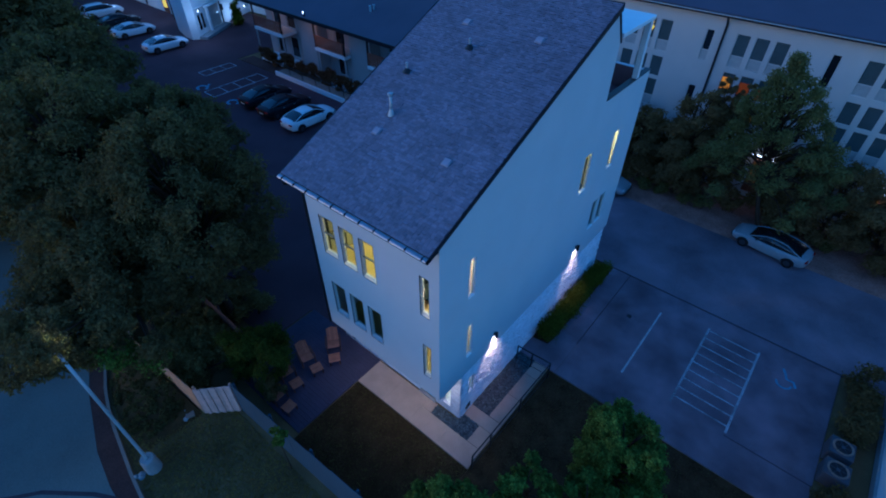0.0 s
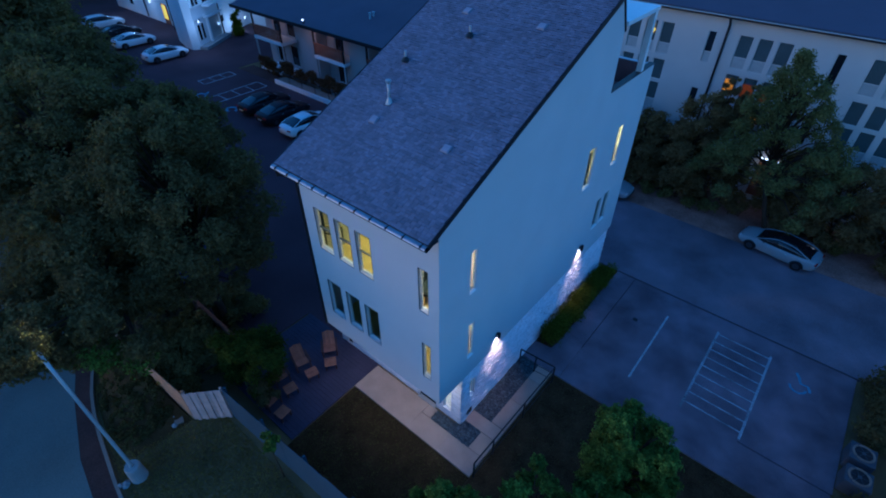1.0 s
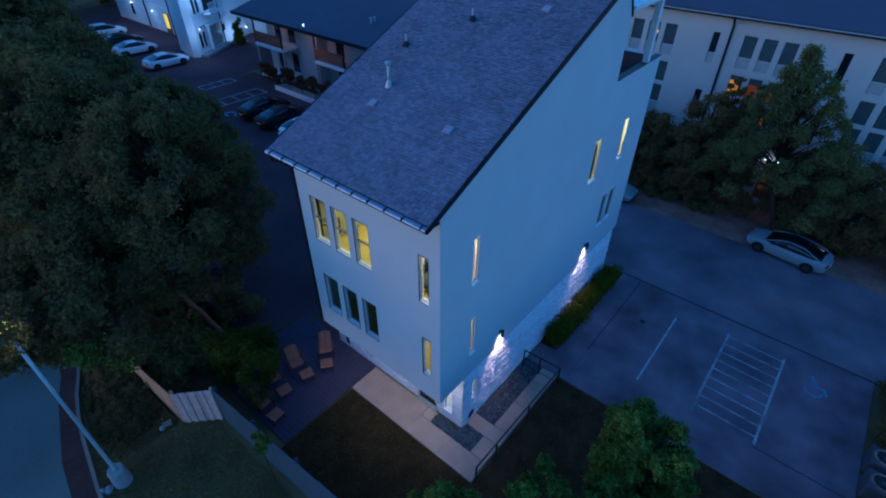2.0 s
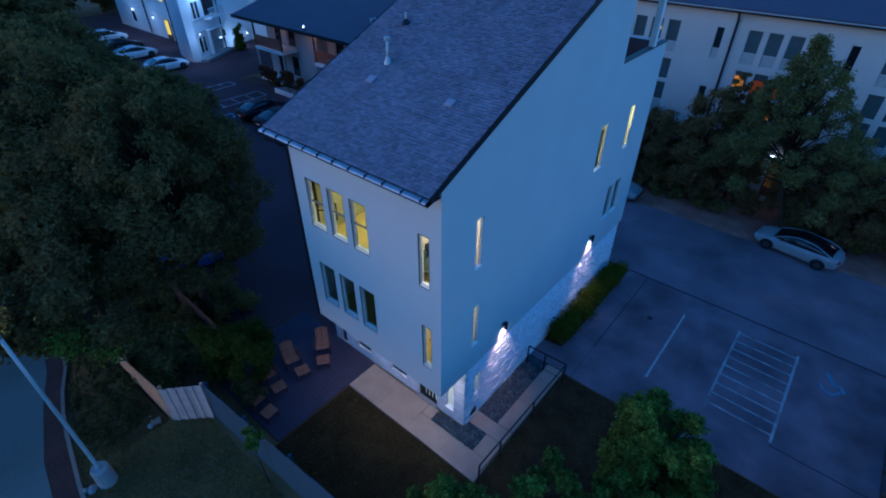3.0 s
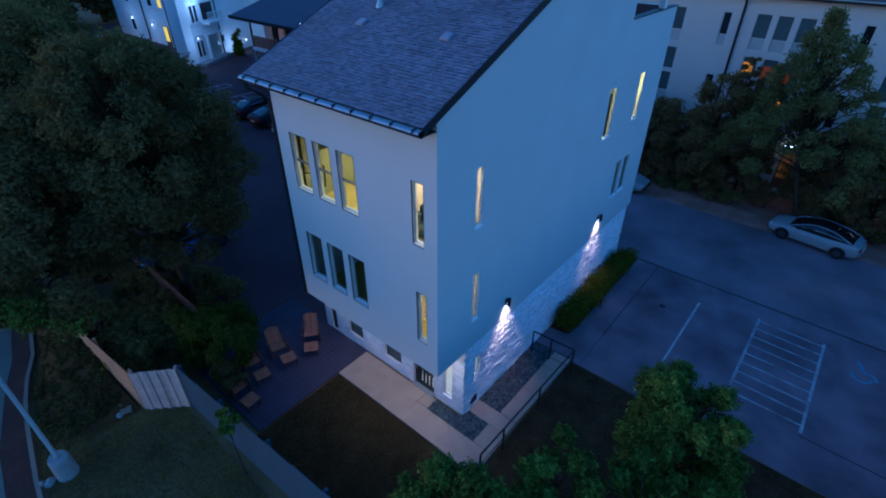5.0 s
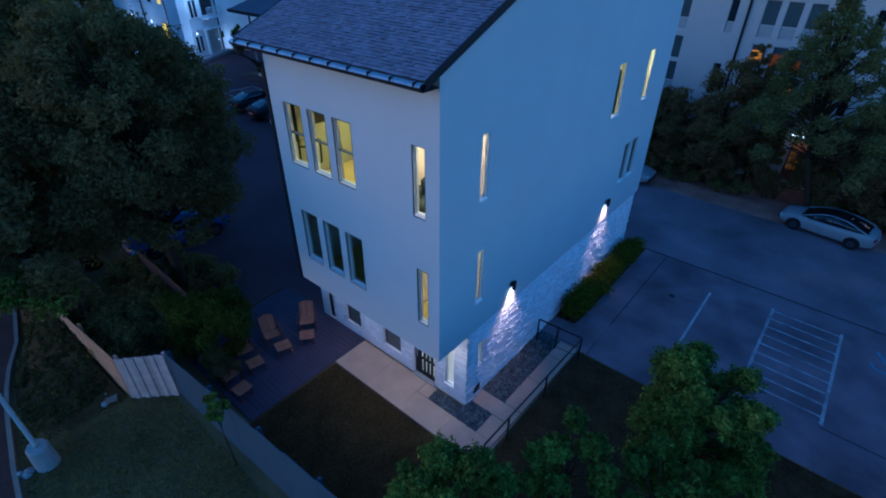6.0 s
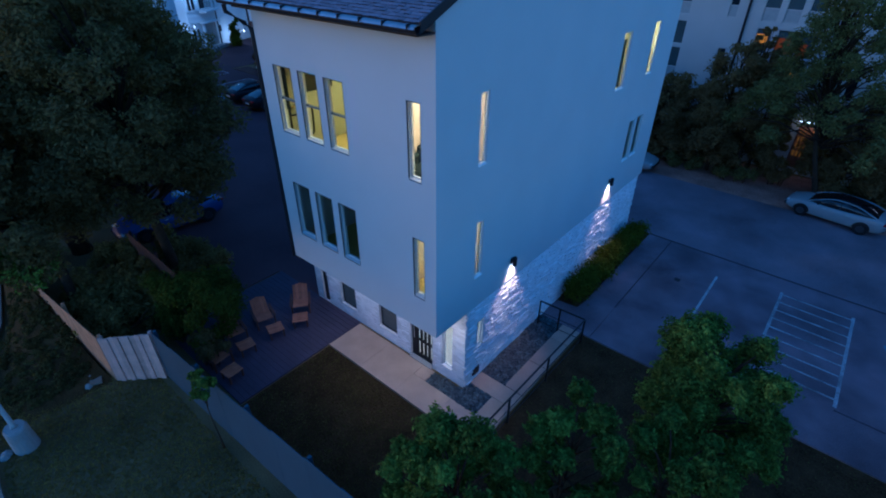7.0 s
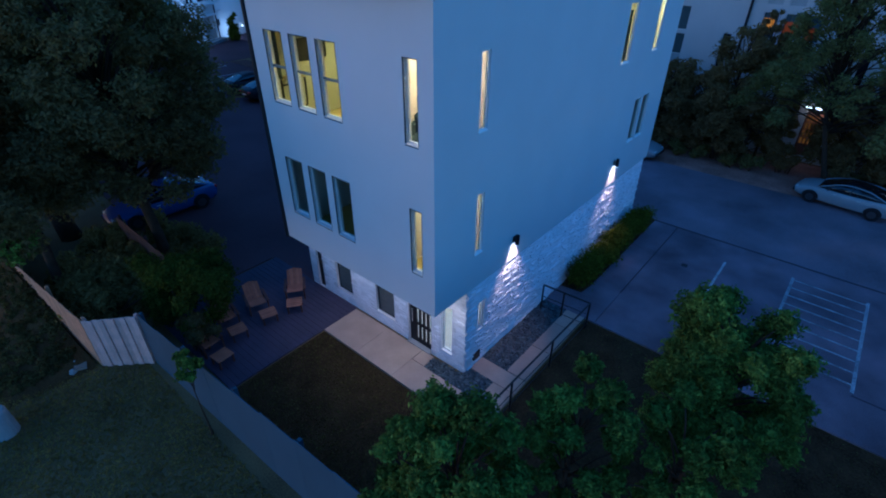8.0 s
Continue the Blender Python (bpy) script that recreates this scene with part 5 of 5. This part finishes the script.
for x in (-34.0, -26.9):
    part("wall_pier", soft_box(x - 1.3, x + 1.3, 21.2, AY - 0.01, 0, 6.1, 0.02), APT_WALL, apt)
for x, y, z, w in ((-32.0, 19.75, 5.75, 45), (-39.9, 21.6, 5.75, 22)):
    li = bpy.data.lights.new("eaves_light", "POINT")
    li.energy, li.color, li.shadow_soft_size = w, (1.0, 0.5, 0.3), 0.1
    new("eaves_light", li).location = (x, y, z - 0.2)
inner = thing("ceiling_lamp", "small warm lamp under the balcony roof", "ceiling lamp", (-39.9, 21.6, 5.9))
part("base", tube(bmesh.new(), [(0, 0, 0.2), (0, 0, 0.0)], [0.05, 0.08], 10), WHITE, inner)
part("globe", tube(bmesh.new(), [(0, 0, 0.0), (0, 0, -0.06), (0, 0, -0.09)], [0.07, 0.06, 0.02], 10), SMALL_GLOW, inner)
lamp = thing("wall_lamp", "small bright eaves lamp on the balconied block", "wall lamp", (-31.9, 19.55, 6.62))
part("bracket", soft_box(-0.05, 0.05, 0, 0.14, -0.35, 0.0, 0.01), BLACK, lamp)
part("globe", tube(bmesh.new(), [(0, 0, -0.1), (0, 0, -0.05), (0, 0, 0.05), (0, 0, 0.1)], [0.02, 0.045, 0.045, 0.02], 12), SMALL_GLOW, lamp)
for k, x in enumerate((-40.5, -39.2, -37.4, -36.2, -34.6, -33.1, -31.6, -30.4, -28.8, -27.6, -26.4)):
    bush("shrub", "dark brown-green shrub before the balconied block", "shrub", (x, 20.35, 0), [((rnd.uniform(-0.5, 0.5), rnd.uniform(-0.25, 0.25), rnd.uniform(0.3, 1.6)), rnd.uniform(0.3, 0.5)) for _ in range(10)], 1400, 0.1, LEAF_BROWN, 90 + k)
ramp = thing("ramp", "pale concrete ramp with a dark handrail at the car park's edge", "ramp")
part("slab", prism([(-37.2, 19.0), (-27, 19.0), (-27, 20.1), (-37.2, 20.1)], -0.1, 0.3), KERB, ramp)
for k in range(6):
    part("post", bar([(-37 + k * 1.95, 19.1, 0.3), (-37 + k * 1.95, 19.1, 1.2)], 0.03, 6), BLACK, ramp)
part("low_wall", soft_box(-37.2, -27, 18.85, 18.99, -0.1, 0.42, 0.02), WHITE_WALL, ramp)
part("hand_rail", bar([(-37.1, 19.1, 1.2), (-27.1, 19.1, 1.2)], 0.03, 6), BLACK, ramp)
for x0, x1, y0, y1, n in ((-38.9, -37.2, 12.1, 17.9, 5), (-43.6, -42.3, 14.2, 17.7, 4)):
    mk = thing("parking_marking", "white hatched access aisle painted on dark asphalt", "marking")
    for x in (x0, x1):
        part("stripe", soft_box(x - 0.06, x + 0.06, y0, y1, -0.02, -0.004, 0.002), LINE, mk)
    for k in range(n):
        y = y0 + (y1 - y0) * k / (n - 1)
        part("stripe", soft_box(x0 + 0.06, x1 - 0.06, y - 0.05, y + 0.05, -0.02, -0.004, 0.002), LINE, mk)
for x, y in ((-39.9, 12.5), (-34.9, 12.6)):
    mk = thing("parking_symbol", "faded blue painted parking symbol on asphalt", "marking", (x, y, -0.012))
    part("symbol_wheel", ribbon([(0.55 * math.cos(a / 10 * 6.28), 0.45 * math.sin(a / 10 * 6.28)) for a in range(0, 9)], 0.25, -0.01, 0.006), BLUE_LINE, mk)
    part("symbol_curve", ribbon([(-0.3, 0.9), (0.0, 0.5), (0.3, 0.4)], 0.22, -0.01, 0.006), BLUE_LINE, mk)

# ---- white building at the end of the car park ----
wb = thing("apartment_building", "white rendered building with an angled bay, balconies and lit lamps", "building")
foot = [(-80.5, 22.3), (-61.5, 22.3), (-61.3, 21.4), (-57.5, 19.6), (-54.5, 18.9), (-53.0, 18.9), (-52.5, 19.6), (-56.2, 25.7), (-57.8, 29.6), (-44, 31), (-44, 44), (-80.5, 44)]
part("wall", prism(foot, 0, 10.0), WHITE_WALL, wb)
part("roof", prism([(-80.8, 21.9), (-61.8, 21.9), (-61.6, 21.0), (-57.6, 19.2), (-54.5, 18.5), (-52.8, 18.5), (-52.0, 19.5), (-55.8, 25.8), (-57.2, 29.2), (-43.6, 30.6), (-43.6, 44.4), (-80.8, 44.4)], 10.0, 10.3), APT_ROOF, wb)
bay_turn = math.atan2(6.1, -3.7)


def on_bay(bm):
    """Move a piece built along x from the bay's left corner onto the angled bay wall."""
    bm.transform(Matrix.Translation((-52.5, 19.6, 0)) @ Matrix.Rotation(bay_turn, 4, "Z"))
    return bm


part("porch_step", on_bay(soft_box(-0.2, 5.6, -1.0, -0.02, 0, 0.35, 0.03)), CONCRETE, wb)
for z in (3.05, 4.3, 6.25, 7.5):
    part("band", on_bay(soft_box(0.0, 7.0, -0.12, -0.01, z, z + 0.12, 0.01)), WHITE, wb)
    part("band", soft_box(-80, -61.6, 22.2, 22.29, z, z + 0.12, 0.01), WHITE, wb)
# Wide panes colour in the grey porch recess and the balcony's shaded opening.
for a, b, z0, z1, m in ((0.4, 0.85, 0.9, 2.5, DARK_PANE), (1.15, 1.6, 0.9, 2.5, DARK_PANE), (2.6, 5.0, 0.4, 2.8, BLIND_PANE), (0.5, 1.0, 4.45, 6.1, DARK_PANE), (1.2, 1.7, 4.45, 6.1, DARK_PANE), (2.6, 4.9, 4.4, 6.15, DARK_PANE), (5.6, 6.1, 1.6, 2.3, DARK_PANE)):
    w = part("window", on_bay(soft_box(a - 0.08, b + 0.08, -0.06, -0.01, z0 - 0.08, z1 + 0.08, 0.01)), WHITE, wb)
    part("pane", on_bay(soft_box(a, b, -0.075, -0.061, z0, z1, 0.004)), m, w)
bal = part("balcony", on_bay(soft_box(2.2, 5.2, -1.0, -0.13, 4.05, 4.25, 0.02)), WHITE_WALL, wb, "white balcony with a pale rail")
part("hand_rail", on_bay(soft_box(2.2, 5.2, -1.0, -0.94, 5.2, 5.28, 0.01)), WHITE, bal)
for k in range(16):
    part("baluster", on_bay(soft_box(2.22 + k * 0.196, 2.26 + k * 0.196, -0.99, -0.95, 4.25, 5.2, 0.004)), WHITE, bal)
for a, b in ((0.5, 1.0), (1.2, 1.7), (2.6, 4.9)):
    w = part("window", on_bay(soft_box(a - 0.08, b + 0.08, -0.06, -0.01, 7.57, 9.35, 0.01)), WHITE, wb)
    part("pane", on_bay(soft_box(a, b, -0.075, -0.061, 7.65, 9.25, 0.004)), DARK_PANE, w)
part("porch_post", on_bay(soft_box(2.0, 2.3, -0.5, -0.2, 0.35, 3.05, 0.02)), WHITE_WALL, wb)
part("porch_roof", on_bay(soft_box(1.9, 5.4, -0.6, -0.13, 2.9, 3.04, 0.02)), WHITE_WALL, wb)
part("downpipe", on_bay(bar([(5.3, -0.2, 10), (5.3, -0.2, 0.2)], 0.08)), DARK_METAL, wb)
part("downpipe", bar([(-61.4, 21.2, 10), (-61.4, 21.2, 0.2)], 0.09), DARK_METAL, wb)
part("downpipe", bar([(-70.6, 22.15, 10), (-70.6, 22.15, 0.2)], 0.09), DARK_METAL, wb)
d2 = part("door", soft_box(-65.9, -64.5, 22.2, 22.28, 0.05, 2.5, 0.01), RAIL_WOOD, wb, "brown entrance door with a lit pane")
part("pane", soft_box(-65.7, -64.75, 22.17, 22.199, 0.7, 2.4, 0.004), YELLOW_ROOM, d2)
for x, z, m in ((-75.5, 1.0, DARK_PANE), (-68.5, 4.6, DARK_PANE), (-65.6, 4.6, YELLOW_ROOM), (-75.5, 4.6, DARK_PANE)):
    w = part("window", soft_box(x, x + 1.1, 22.22, 22.29, z, z + 1.5, 0.01), WHITE, wb)
    part("pane", soft_box(x + 0.08, x + 1.02, 22.2, 22.219, z + 0.08, z + 1.42, 0.004), m, w)
w = part("window", soft_box(-51.2, -50.0, 30.15, 30.2, 4.0, 5.6, 0.01), WHITE, wb)
part("pane", soft_box(-51.1, -50.1, 30.13, 30.149, 4.1, 5.5, 0.004), DARK_PANE, w)
bay_lamps = [Matrix.Translation((-52.5, 19.6, 0)) @ Matrix.Rotation(bay_turn, 4, "Z") @ Vector(p) for p in ((1.0, -0.03, 2.85), (1.1, -0.03, 6.4), (3.6, -0.03, 6.35))]
for k, (x, y, z) in enumerate([*bay_lamps, (-62.2, 22.15, 2.6), (-68.6, 22.15, 2.4), (-74.6, 22.15, 2.7), (-56.9, 28.5, 1.1)]):
    t = thing("wall_lamp", "small bright wall lamp on white render", "wall lamp", (x, y, z), group="building lamps")
    part("bracket", soft_box(-0.06, 0.06, -0.03, 0.1, 0.02, 0.16, 0.01), BLACK, t)
    part("globe", tube(bmesh.new(), [(0, -0.08, -0.17), (0, -0.08, -0.1), (0, -0.08, 0.0), (0, -0.08, 0.06)], [0.03, 0.06, 0.06, 0.03], 10), SMALL_GLOW, t)
    # Added fill, floating well clear of the wall lamp to brighten the facade.
    li = bpy.data.lights.new("facade_fill_light", "POINT")
    li.energy, li.color, li.shadow_soft_size = 62, (0.72, 0.85, 1.0), 0.1
    lo = new("facade_fill_light", li)
    lo.location = (x + (2.0 if k < 3 or k == 6 else 0), y - (1.6 if k < 3 else 2.3), z - 0.1)
bush("shrub", "dark upright evergreen beside the white building", "shrub", (-54.0, 25.6, 0), [((rnd.uniform(-0.4, 0.4), rnd.uniform(-0.4, 0.4), 0.4 + 0.35 * k), 0.9 - 0.08 * k) for k in range(8)], 2500, 0.13, LEAF_HEDGE, 60)

# ---- trees ----
tree("young leafy tree with a dense dark green crown on the lawn", (6.12, 2.25, -0.04), 5.3, 1.75, 1.2, 84000, 0.044, LEAF_BRIGHT, 3, 0.09, 52, lobe=(0.2, 0.33), broad=True)
tree("young leafy tree with upright bright green shoots", (4.35, -0.85, -0.04), 4.85, 1.3, 1.2, 34000, 0.046, LEAF_BRIGHT, 33, 0.07, 30, lobe=(0.17, 0.28), broad=True)
tree("low leafy tree with bright green clumps on the mulch", (6.0, 0.1, -0.04), 4.4, 1.35, 0.9, 32000, 0.046, LEAF_BRIGHT, 34, 0.07, 28, lobe=(0.17, 0.3), broad=True)
tree("young leafy tree with bright green clumps by the fence", (3.2, -3.05, -0.04), 4.95, 1.6, 1.2, 52000, 0.047, LEAF_BRIGHT, 4, 0.08, 46, lobe=(0.15, 0.3), broad=True)
tree("small leafy tree with dull green clumps inside the fence", (1.95, -2.9, -0.04), 3.7, 0.9, 1.0, 11000, 0.06, LEAF_BRIGHT, 5, 0.07, 22, lobe=(0.2, 0.34))
lamp_tree = tree("leafy tree with lit yellow-green fringe over the grassy bank", (-12.5, -5.1, -0.04), 9.6, 3.1, 4.6, 105000, 0.068, LEAF_DARK, 17, 0.16, 26, lobe=(0.24, 0.4),
     extra=[((2.4, -4.1, 5.8), 0.9), ((2.7, -3.3, 5.6), 0.8), ((2.8, -2.4, 5.4), 0.8), ((3.4, -1.6, 5.3), 0.75), ((4.5, -0.7, 5.4), 0.7), ((2.6, -2.7, 6.9), 0.9), ((3.6, -1.4, 6.6), 0.9), ((1.9, -3.9, 7.1), 1.0),
            ((4.6, -3.4, 7.9), 0.7), ((3.9, -3.1, 7.1), 0.8), ((1.0, -4.9, 6.4), 1.1), ((0.7, -3.6, 6.0), 1.1), ((0.4, -2.4, 5.6), 1.0), ((1.6, -1.6, 5.4), 0.9), ((5.0, -0.9, 5.9), 0.5), ((4.2, -0.8, 4.7), 0.7), ((3.2, -1.5, 4.7), 0.7), ((2.4, -2.2, 4.8), 0.7), ((1.8, -2.6, 5.2), 0.8)])
# Brighter leaf colour puts part of the lamplight into this fringe.
leaves("lower_fringe", [((4.25, -0.85, 4.75), 0.74), ((3.3, -1.6, 4.8), 0.8), ((2.5, -2.3, 4.9), 0.74), ((3.6, -1.7, 5.3), 0.7)], 4200, 0.06, LEAF_BRIGHT, lamp_tree, 117)
tree("tall dark broadleaf tree behind the cedar fence", (-12.2, -1.9, -0.04), 11.3, 4.2, 3.9, 120000, 0.065, LEAF_DARK, 6, 0.19, 84, lobe=(0.15, 0.3), extra=[((0.9, 2.3, 8.7), 0.5), ((0.7, 1.9, 9.2), 0.55)])
tree("large dark broadleaf tree in the tree belt", (-17.8, -3.6, -0.04), 12.2, 5.2, 2.5, 120000, 0.078, LEAF_DARK, 7, 0.32, 80, lobe=(0.15, 0.3))
tree("large dark broadleaf tree over the car park edge", (-18.0, 0.9, -0.04), 10.6, 3.8, 3.4, 84000, 0.075, LEAF_DARK, 8, 0.28, 66, lobe=(0.15, 0.3), lean=(0.7, -0.4))
tree("large dark broadleaf tree in the tree belt", (-25.5, -1.0, -0.04), 11.6, 4.8, 2.5, 60000, 0.11, LEAF_DARK, 9, 0.32, 56, lobe=(0.14, 0.28))
tree("large dark broadleaf tree far along the tree belt", (-34.5, 0.2, -0.04), 13.0, 5.6, 2.5, 36000, 0.17, LEAF_DARK, 10, 0.32, 30, lobe=(0.24, 0.4))
tree("large dark broadleaf tree far along the tree belt", (-30, -9, -0.04), 13.0, 6.5, 2.5, 40000, 0.18, LEAF_DARK, 11, 0.34, 30, lobe=(0.24, 0.4))
tree("large dark broadleaf tree far along the tree belt", (-46, 1.2, -0.04), 15.0, 7.0, 2.5, 30000, 0.22, LEAF_DARK, 12, 0.34, 28)
tree("large dark broadleaf tree at the end of the tree belt", (-60, 0.5, -0.04), 14.0, 8.0, 2.5, 26000, 0.26, LEAF_DARK, 13, 0.34, 28)
tree("large dark broadleaf tree at the end of the tree belt", (-48, -14, -0.04), 14.0, 8.0, 2.5, 26000, 0.28, LEAF_DARK, 14, 0.34, 28)
tree("large dark broadleaf tree at the end of the tree belt", (-75, 2, -0.04), 13.0, 8.0, 2.5, 26000, 0.3, LEAF_DARK, 18, 0.34, 28)
for k, (x, y, h) in enumerate(((-90, 12, 13), (-92, 24, 14), (-97, 36, 15), (-104, 5, 15), (-84, 4, 13))):
    tree("distant dark tree beyond the white building", (x, y, -0.04), h, 7.5, 1.5, 16000, 0.34, LEAF_DARK, 80 + k, 0.3, 30, lobe=(0.2, 0.36))
tree("tall pointed street tree before the white block", (6.3, 23.1, -0.04), 11.3, 5.4, 4.0, 38000, 0.068, LEAF_FAR, 15, 0.12, 130, conical=True, lobe=(0.085, 0.16), lean=(-2.0, -1.4))
for k, (x, y, h, s) in enumerate(((-2.6, 24.4, 6.5, 2.7), (-0.6, 24.8, 6.2, 2.3), (0.7, 24.2, 7.7, 2.5), (2.1, 24.8, 6.8, 1.9), (7.0, 24.8, 7.2, 2.4), (9.2, 24.6, 6.9, 2.5), (12.0, 24.4, 6.6, 2.6), (-6.5, 24.4, 6.5, 2.6), (-4.5, 24.8, 6.4, 2.4), (15.5, 24.4, 5.8, 2.6), (3.2, 25.5, 6.0, 1.0), (6.1, 25.5, 6.4, 1.2))):
    tree("bushy dark small tree in front of the white block", (x, y, -0.04), h * (1.0 if 0 < x < 3 else 0.8), s, 0.6, 22000, 0.08, LEAF_BUSH, 20 + k, 0.1, 30, lobe=(0.22, 0.38))
for k, (x, y, h, s, n) in enumerate(((1.3, 25.7, 8.1, 0.95, 5200), (2.5, 25.9, 7.9, 0.9, 4600))):
    tree("slender dark tree with sparse wispy twigs before lit windows", (x, y, -0.04), h, s, 4.6, n, 0.075, LEAF_BUSH, 120 + k, 0.07, 22, lobe=(0.2, 0.36))
bush("shrub", "thin low shrub before the lit entrance door", "shrub", (4.3, 24.2, 0), [((rnd.uniform(-0.8, 0.8), rnd.uniform(-0.5, 0.5), rnd.uniform(0.5, 1.3)), rnd.uniform(0.3, 0.45)) for _ in range(14)], 2600, 0.08, LEAF_BUSH, 66)
for k, (x, y) in enumerate(((-0.5, 23.3), (2.3, 23.4), (7.2, 24.1), (9.8, 23.8), (12.6, 23.6))):
    bush("shrub", "low dark shrub along the far kerb", "shrub", (x, y, 0), [((rnd.uniform(-0.9, 0.9), rnd.uniform(-0.3, 0.3), rnd.uniform(0.3, 0.7)), rnd.uniform(0.35, 0.5)) for _ in range(8)], 2000, 0.08, LEAF_FAR, 70 + k)


tree("thin green sapling growing outside the yard fence", (-3.7, -4.55, -0.04), 3.0, 0.36, 2.2, 1300, 0.05, LEAF_BRIGHT, 50, 0.025, 7, lobe=(0.4, 0.6), category="sapling")
log = thing("fallen_branch", "bare grey fallen branch leaning by the fence corner", "branch", (-10.3, -4.6, 0))
part("limb", tube(bmesh.new(), [(-0.4, -0.4, -0.02), (0.4, 0.5, 0.6), (1.2, 1.3, 1.25), (1.7, 1.7, 1.5)], [0.06, 0.05, 0.04, 0.02], 7), BARK, log)
part("twig", tube(bmesh.new(), [(0.4, 0.5, 0.6), (0.9, 0.6, 1.1), (1.2, 0.8, 1.5)], [0.03, 0.02, 0.01], 6), BARK, log)

# ---- pieces: wall stones and shingles ----
def stone_mesh(length, seed):
    rnd = random.Random(seed)
    bm = bmesh.new()
    out = rnd.uniform(0.012, 0.026) if rnd.random() < 0.8 else rnd.uniform(0.026, 0.046)
    v = box(bm, 0, length - 0.007, -0.02, 0.05, 0, 0.049)
    for p in v:
        if p.co.y > 0:
            p.co.y = out + rnd.uniform(-0.006, 0.006)
            p.co.x += rnd.uniform(-0.006, 0.006)
            p.co.z += rnd.uniform(-0.003, 0.003)
    return mesh_of("stone", bm, STONE_P)


LENGTHS = (0.14, 0.22, 0.3, 0.42)
STONES = [(length, stone_mesh(length, 10 * i + j)) for i, length in enumerate(LENGTHS) for j in range(4)]


def lay_stones(field_name, u0, u1, holes, to_world, near, seed, top=3.06):
    """Courses of split stone over a wall face; the near ones singly, the rest joined."""
    rnd = random.Random(seed)
    rest, count, z = bmesh.new(), 0, 0.01
    wall = thing(field_name, "white painted split ledgestone cladding, rough and uneven", "stone cladding", (0.09, 0, 0))
    wall["kind"] = "structure"
    while z < top - 0.05:
        u = u0 - rnd.uniform(0, 0.1)
        while u < u1 - 0.06:
            length, me = rnd.choice(STONES)
            fits = u >= u0 - 0.001 and u + length <= u1 + 0.02
            mid = u + length / 2
            clear = not any(h[0] - length / 2 + 0.02 < mid < h[1] + length / 2 - 0.02 and h[2] - 0.06 < z < h[3] - 0.01 for h in holes)
            if fits and clear:
                m = to_world(u, z)
                if count < 300 and near(u, z):
                    ob = new("stone", me)
                    ob.parent = wall
                    ob.matrix_basis = m
                    count += 1
                else:
                    tmp = me.copy()
                    tmp.transform(m)
                    rest.from_mesh(tmp)
                    bpy.data.meshes.remove(tmp)
            u += length
        z += 0.054
    ob = part("stone_field", rest, STONE_J, wall)
    ob["kind"] = "stuff"
    return wall


lay_stones("stone_cladding", 1.36, 13.6, g_side, lambda u, z: Matrix.Translation((-0.07, u, z)) @ Matrix.Rotation(-math.pi / 2, 4, "Z") @ Matrix.Diagonal((-1, 1, 1, 1)), lambda u, z: u < 4.2 and z > 0.6, 1)
lay_stones("stone_cladding", -7.2, 0.0, g_front, lambda u, z: Matrix.Translation((u, 1.36, z)) @ Matrix.Diagonal((1, -0.14, 1, 1)), lambda u, z: u > -3.0 and z < 2.2, 2)


SHW, SHC = 0.15, 0.1
TILT_R = math.atan(S)


def tab_points(width, lift):
    """One tab, thick at its cut lower edge, a little slot left beside it."""
    a, b = 0.004, width - 0.009
    return [(a, 0, 0), (b, 0, 0), (b + 0.004, 0.118, 0), (a - 0.004, 0.118, 0), (a, 0, lift), (b, 0, lift), (b + 0.004, 0.118, 0.004), (a - 0.004, 0.118, 0.004)]


TAB_FACES = [(4, 5, 6, 7), (0, 1, 5, 4), (1, 2, 6, 5), (3, 0, 4, 7)]


def tab_mesh(name, points, faces, material):
    me = bpy.data.meshes.new(name)
    me.from_pydata(points, [], faces)
    me.materials.append(material)
    me.materials.append(EDGE_SHADE)
    # Front face of every tab takes the painted-shade colour.
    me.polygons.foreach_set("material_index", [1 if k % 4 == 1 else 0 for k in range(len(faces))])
    return me


LIFTS = (0.01, 0.014, 0.019, 0.025)
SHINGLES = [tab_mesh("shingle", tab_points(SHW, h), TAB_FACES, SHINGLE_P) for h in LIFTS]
rnd = random.Random(8)
pts, quads, count, row = [], [], 0, 0
long = (RY - EY) / math.cos(TILT_R)
while row * SHC < long - 0.06:
    y = EY + row * SHC * math.cos(TILT_R)
    x = EX0 - ((0.5 * row + rnd.uniform(-0.22, 0.22)) % 1.0) * SHW
    while x < EX1 - 0.02:
        wide = SHW * rnd.uniform(0.8, 1.22)
        a, b = max(x, EX0), min(x + wide, EX1)
        x += wide
        if b - a < 0.03:
            continue
        m = Matrix.Translation((a, y + rnd.uniform(-0.003, 0.003), rz(y) - 0.015)) @ slope @ Matrix.Diagonal(((b - a) / SHW, 1, 1, 1))
        k = rnd.randrange(len(LIFTS))
        if count < 300:
            ob = new("shingle", SHINGLES[k])
            ob.parent = roof
            ob.matrix_basis = m
            count += 1
        else:
            quads += [tuple(len(pts) + i for i in f) for f in TAB_FACES]
            pts += [m @ Vector(p) for p in tab_points(SHW, LIFTS[k])]
    row += 1
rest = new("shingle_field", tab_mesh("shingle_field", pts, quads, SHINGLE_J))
rest.parent = roof
rest["kind"] = "stuff"
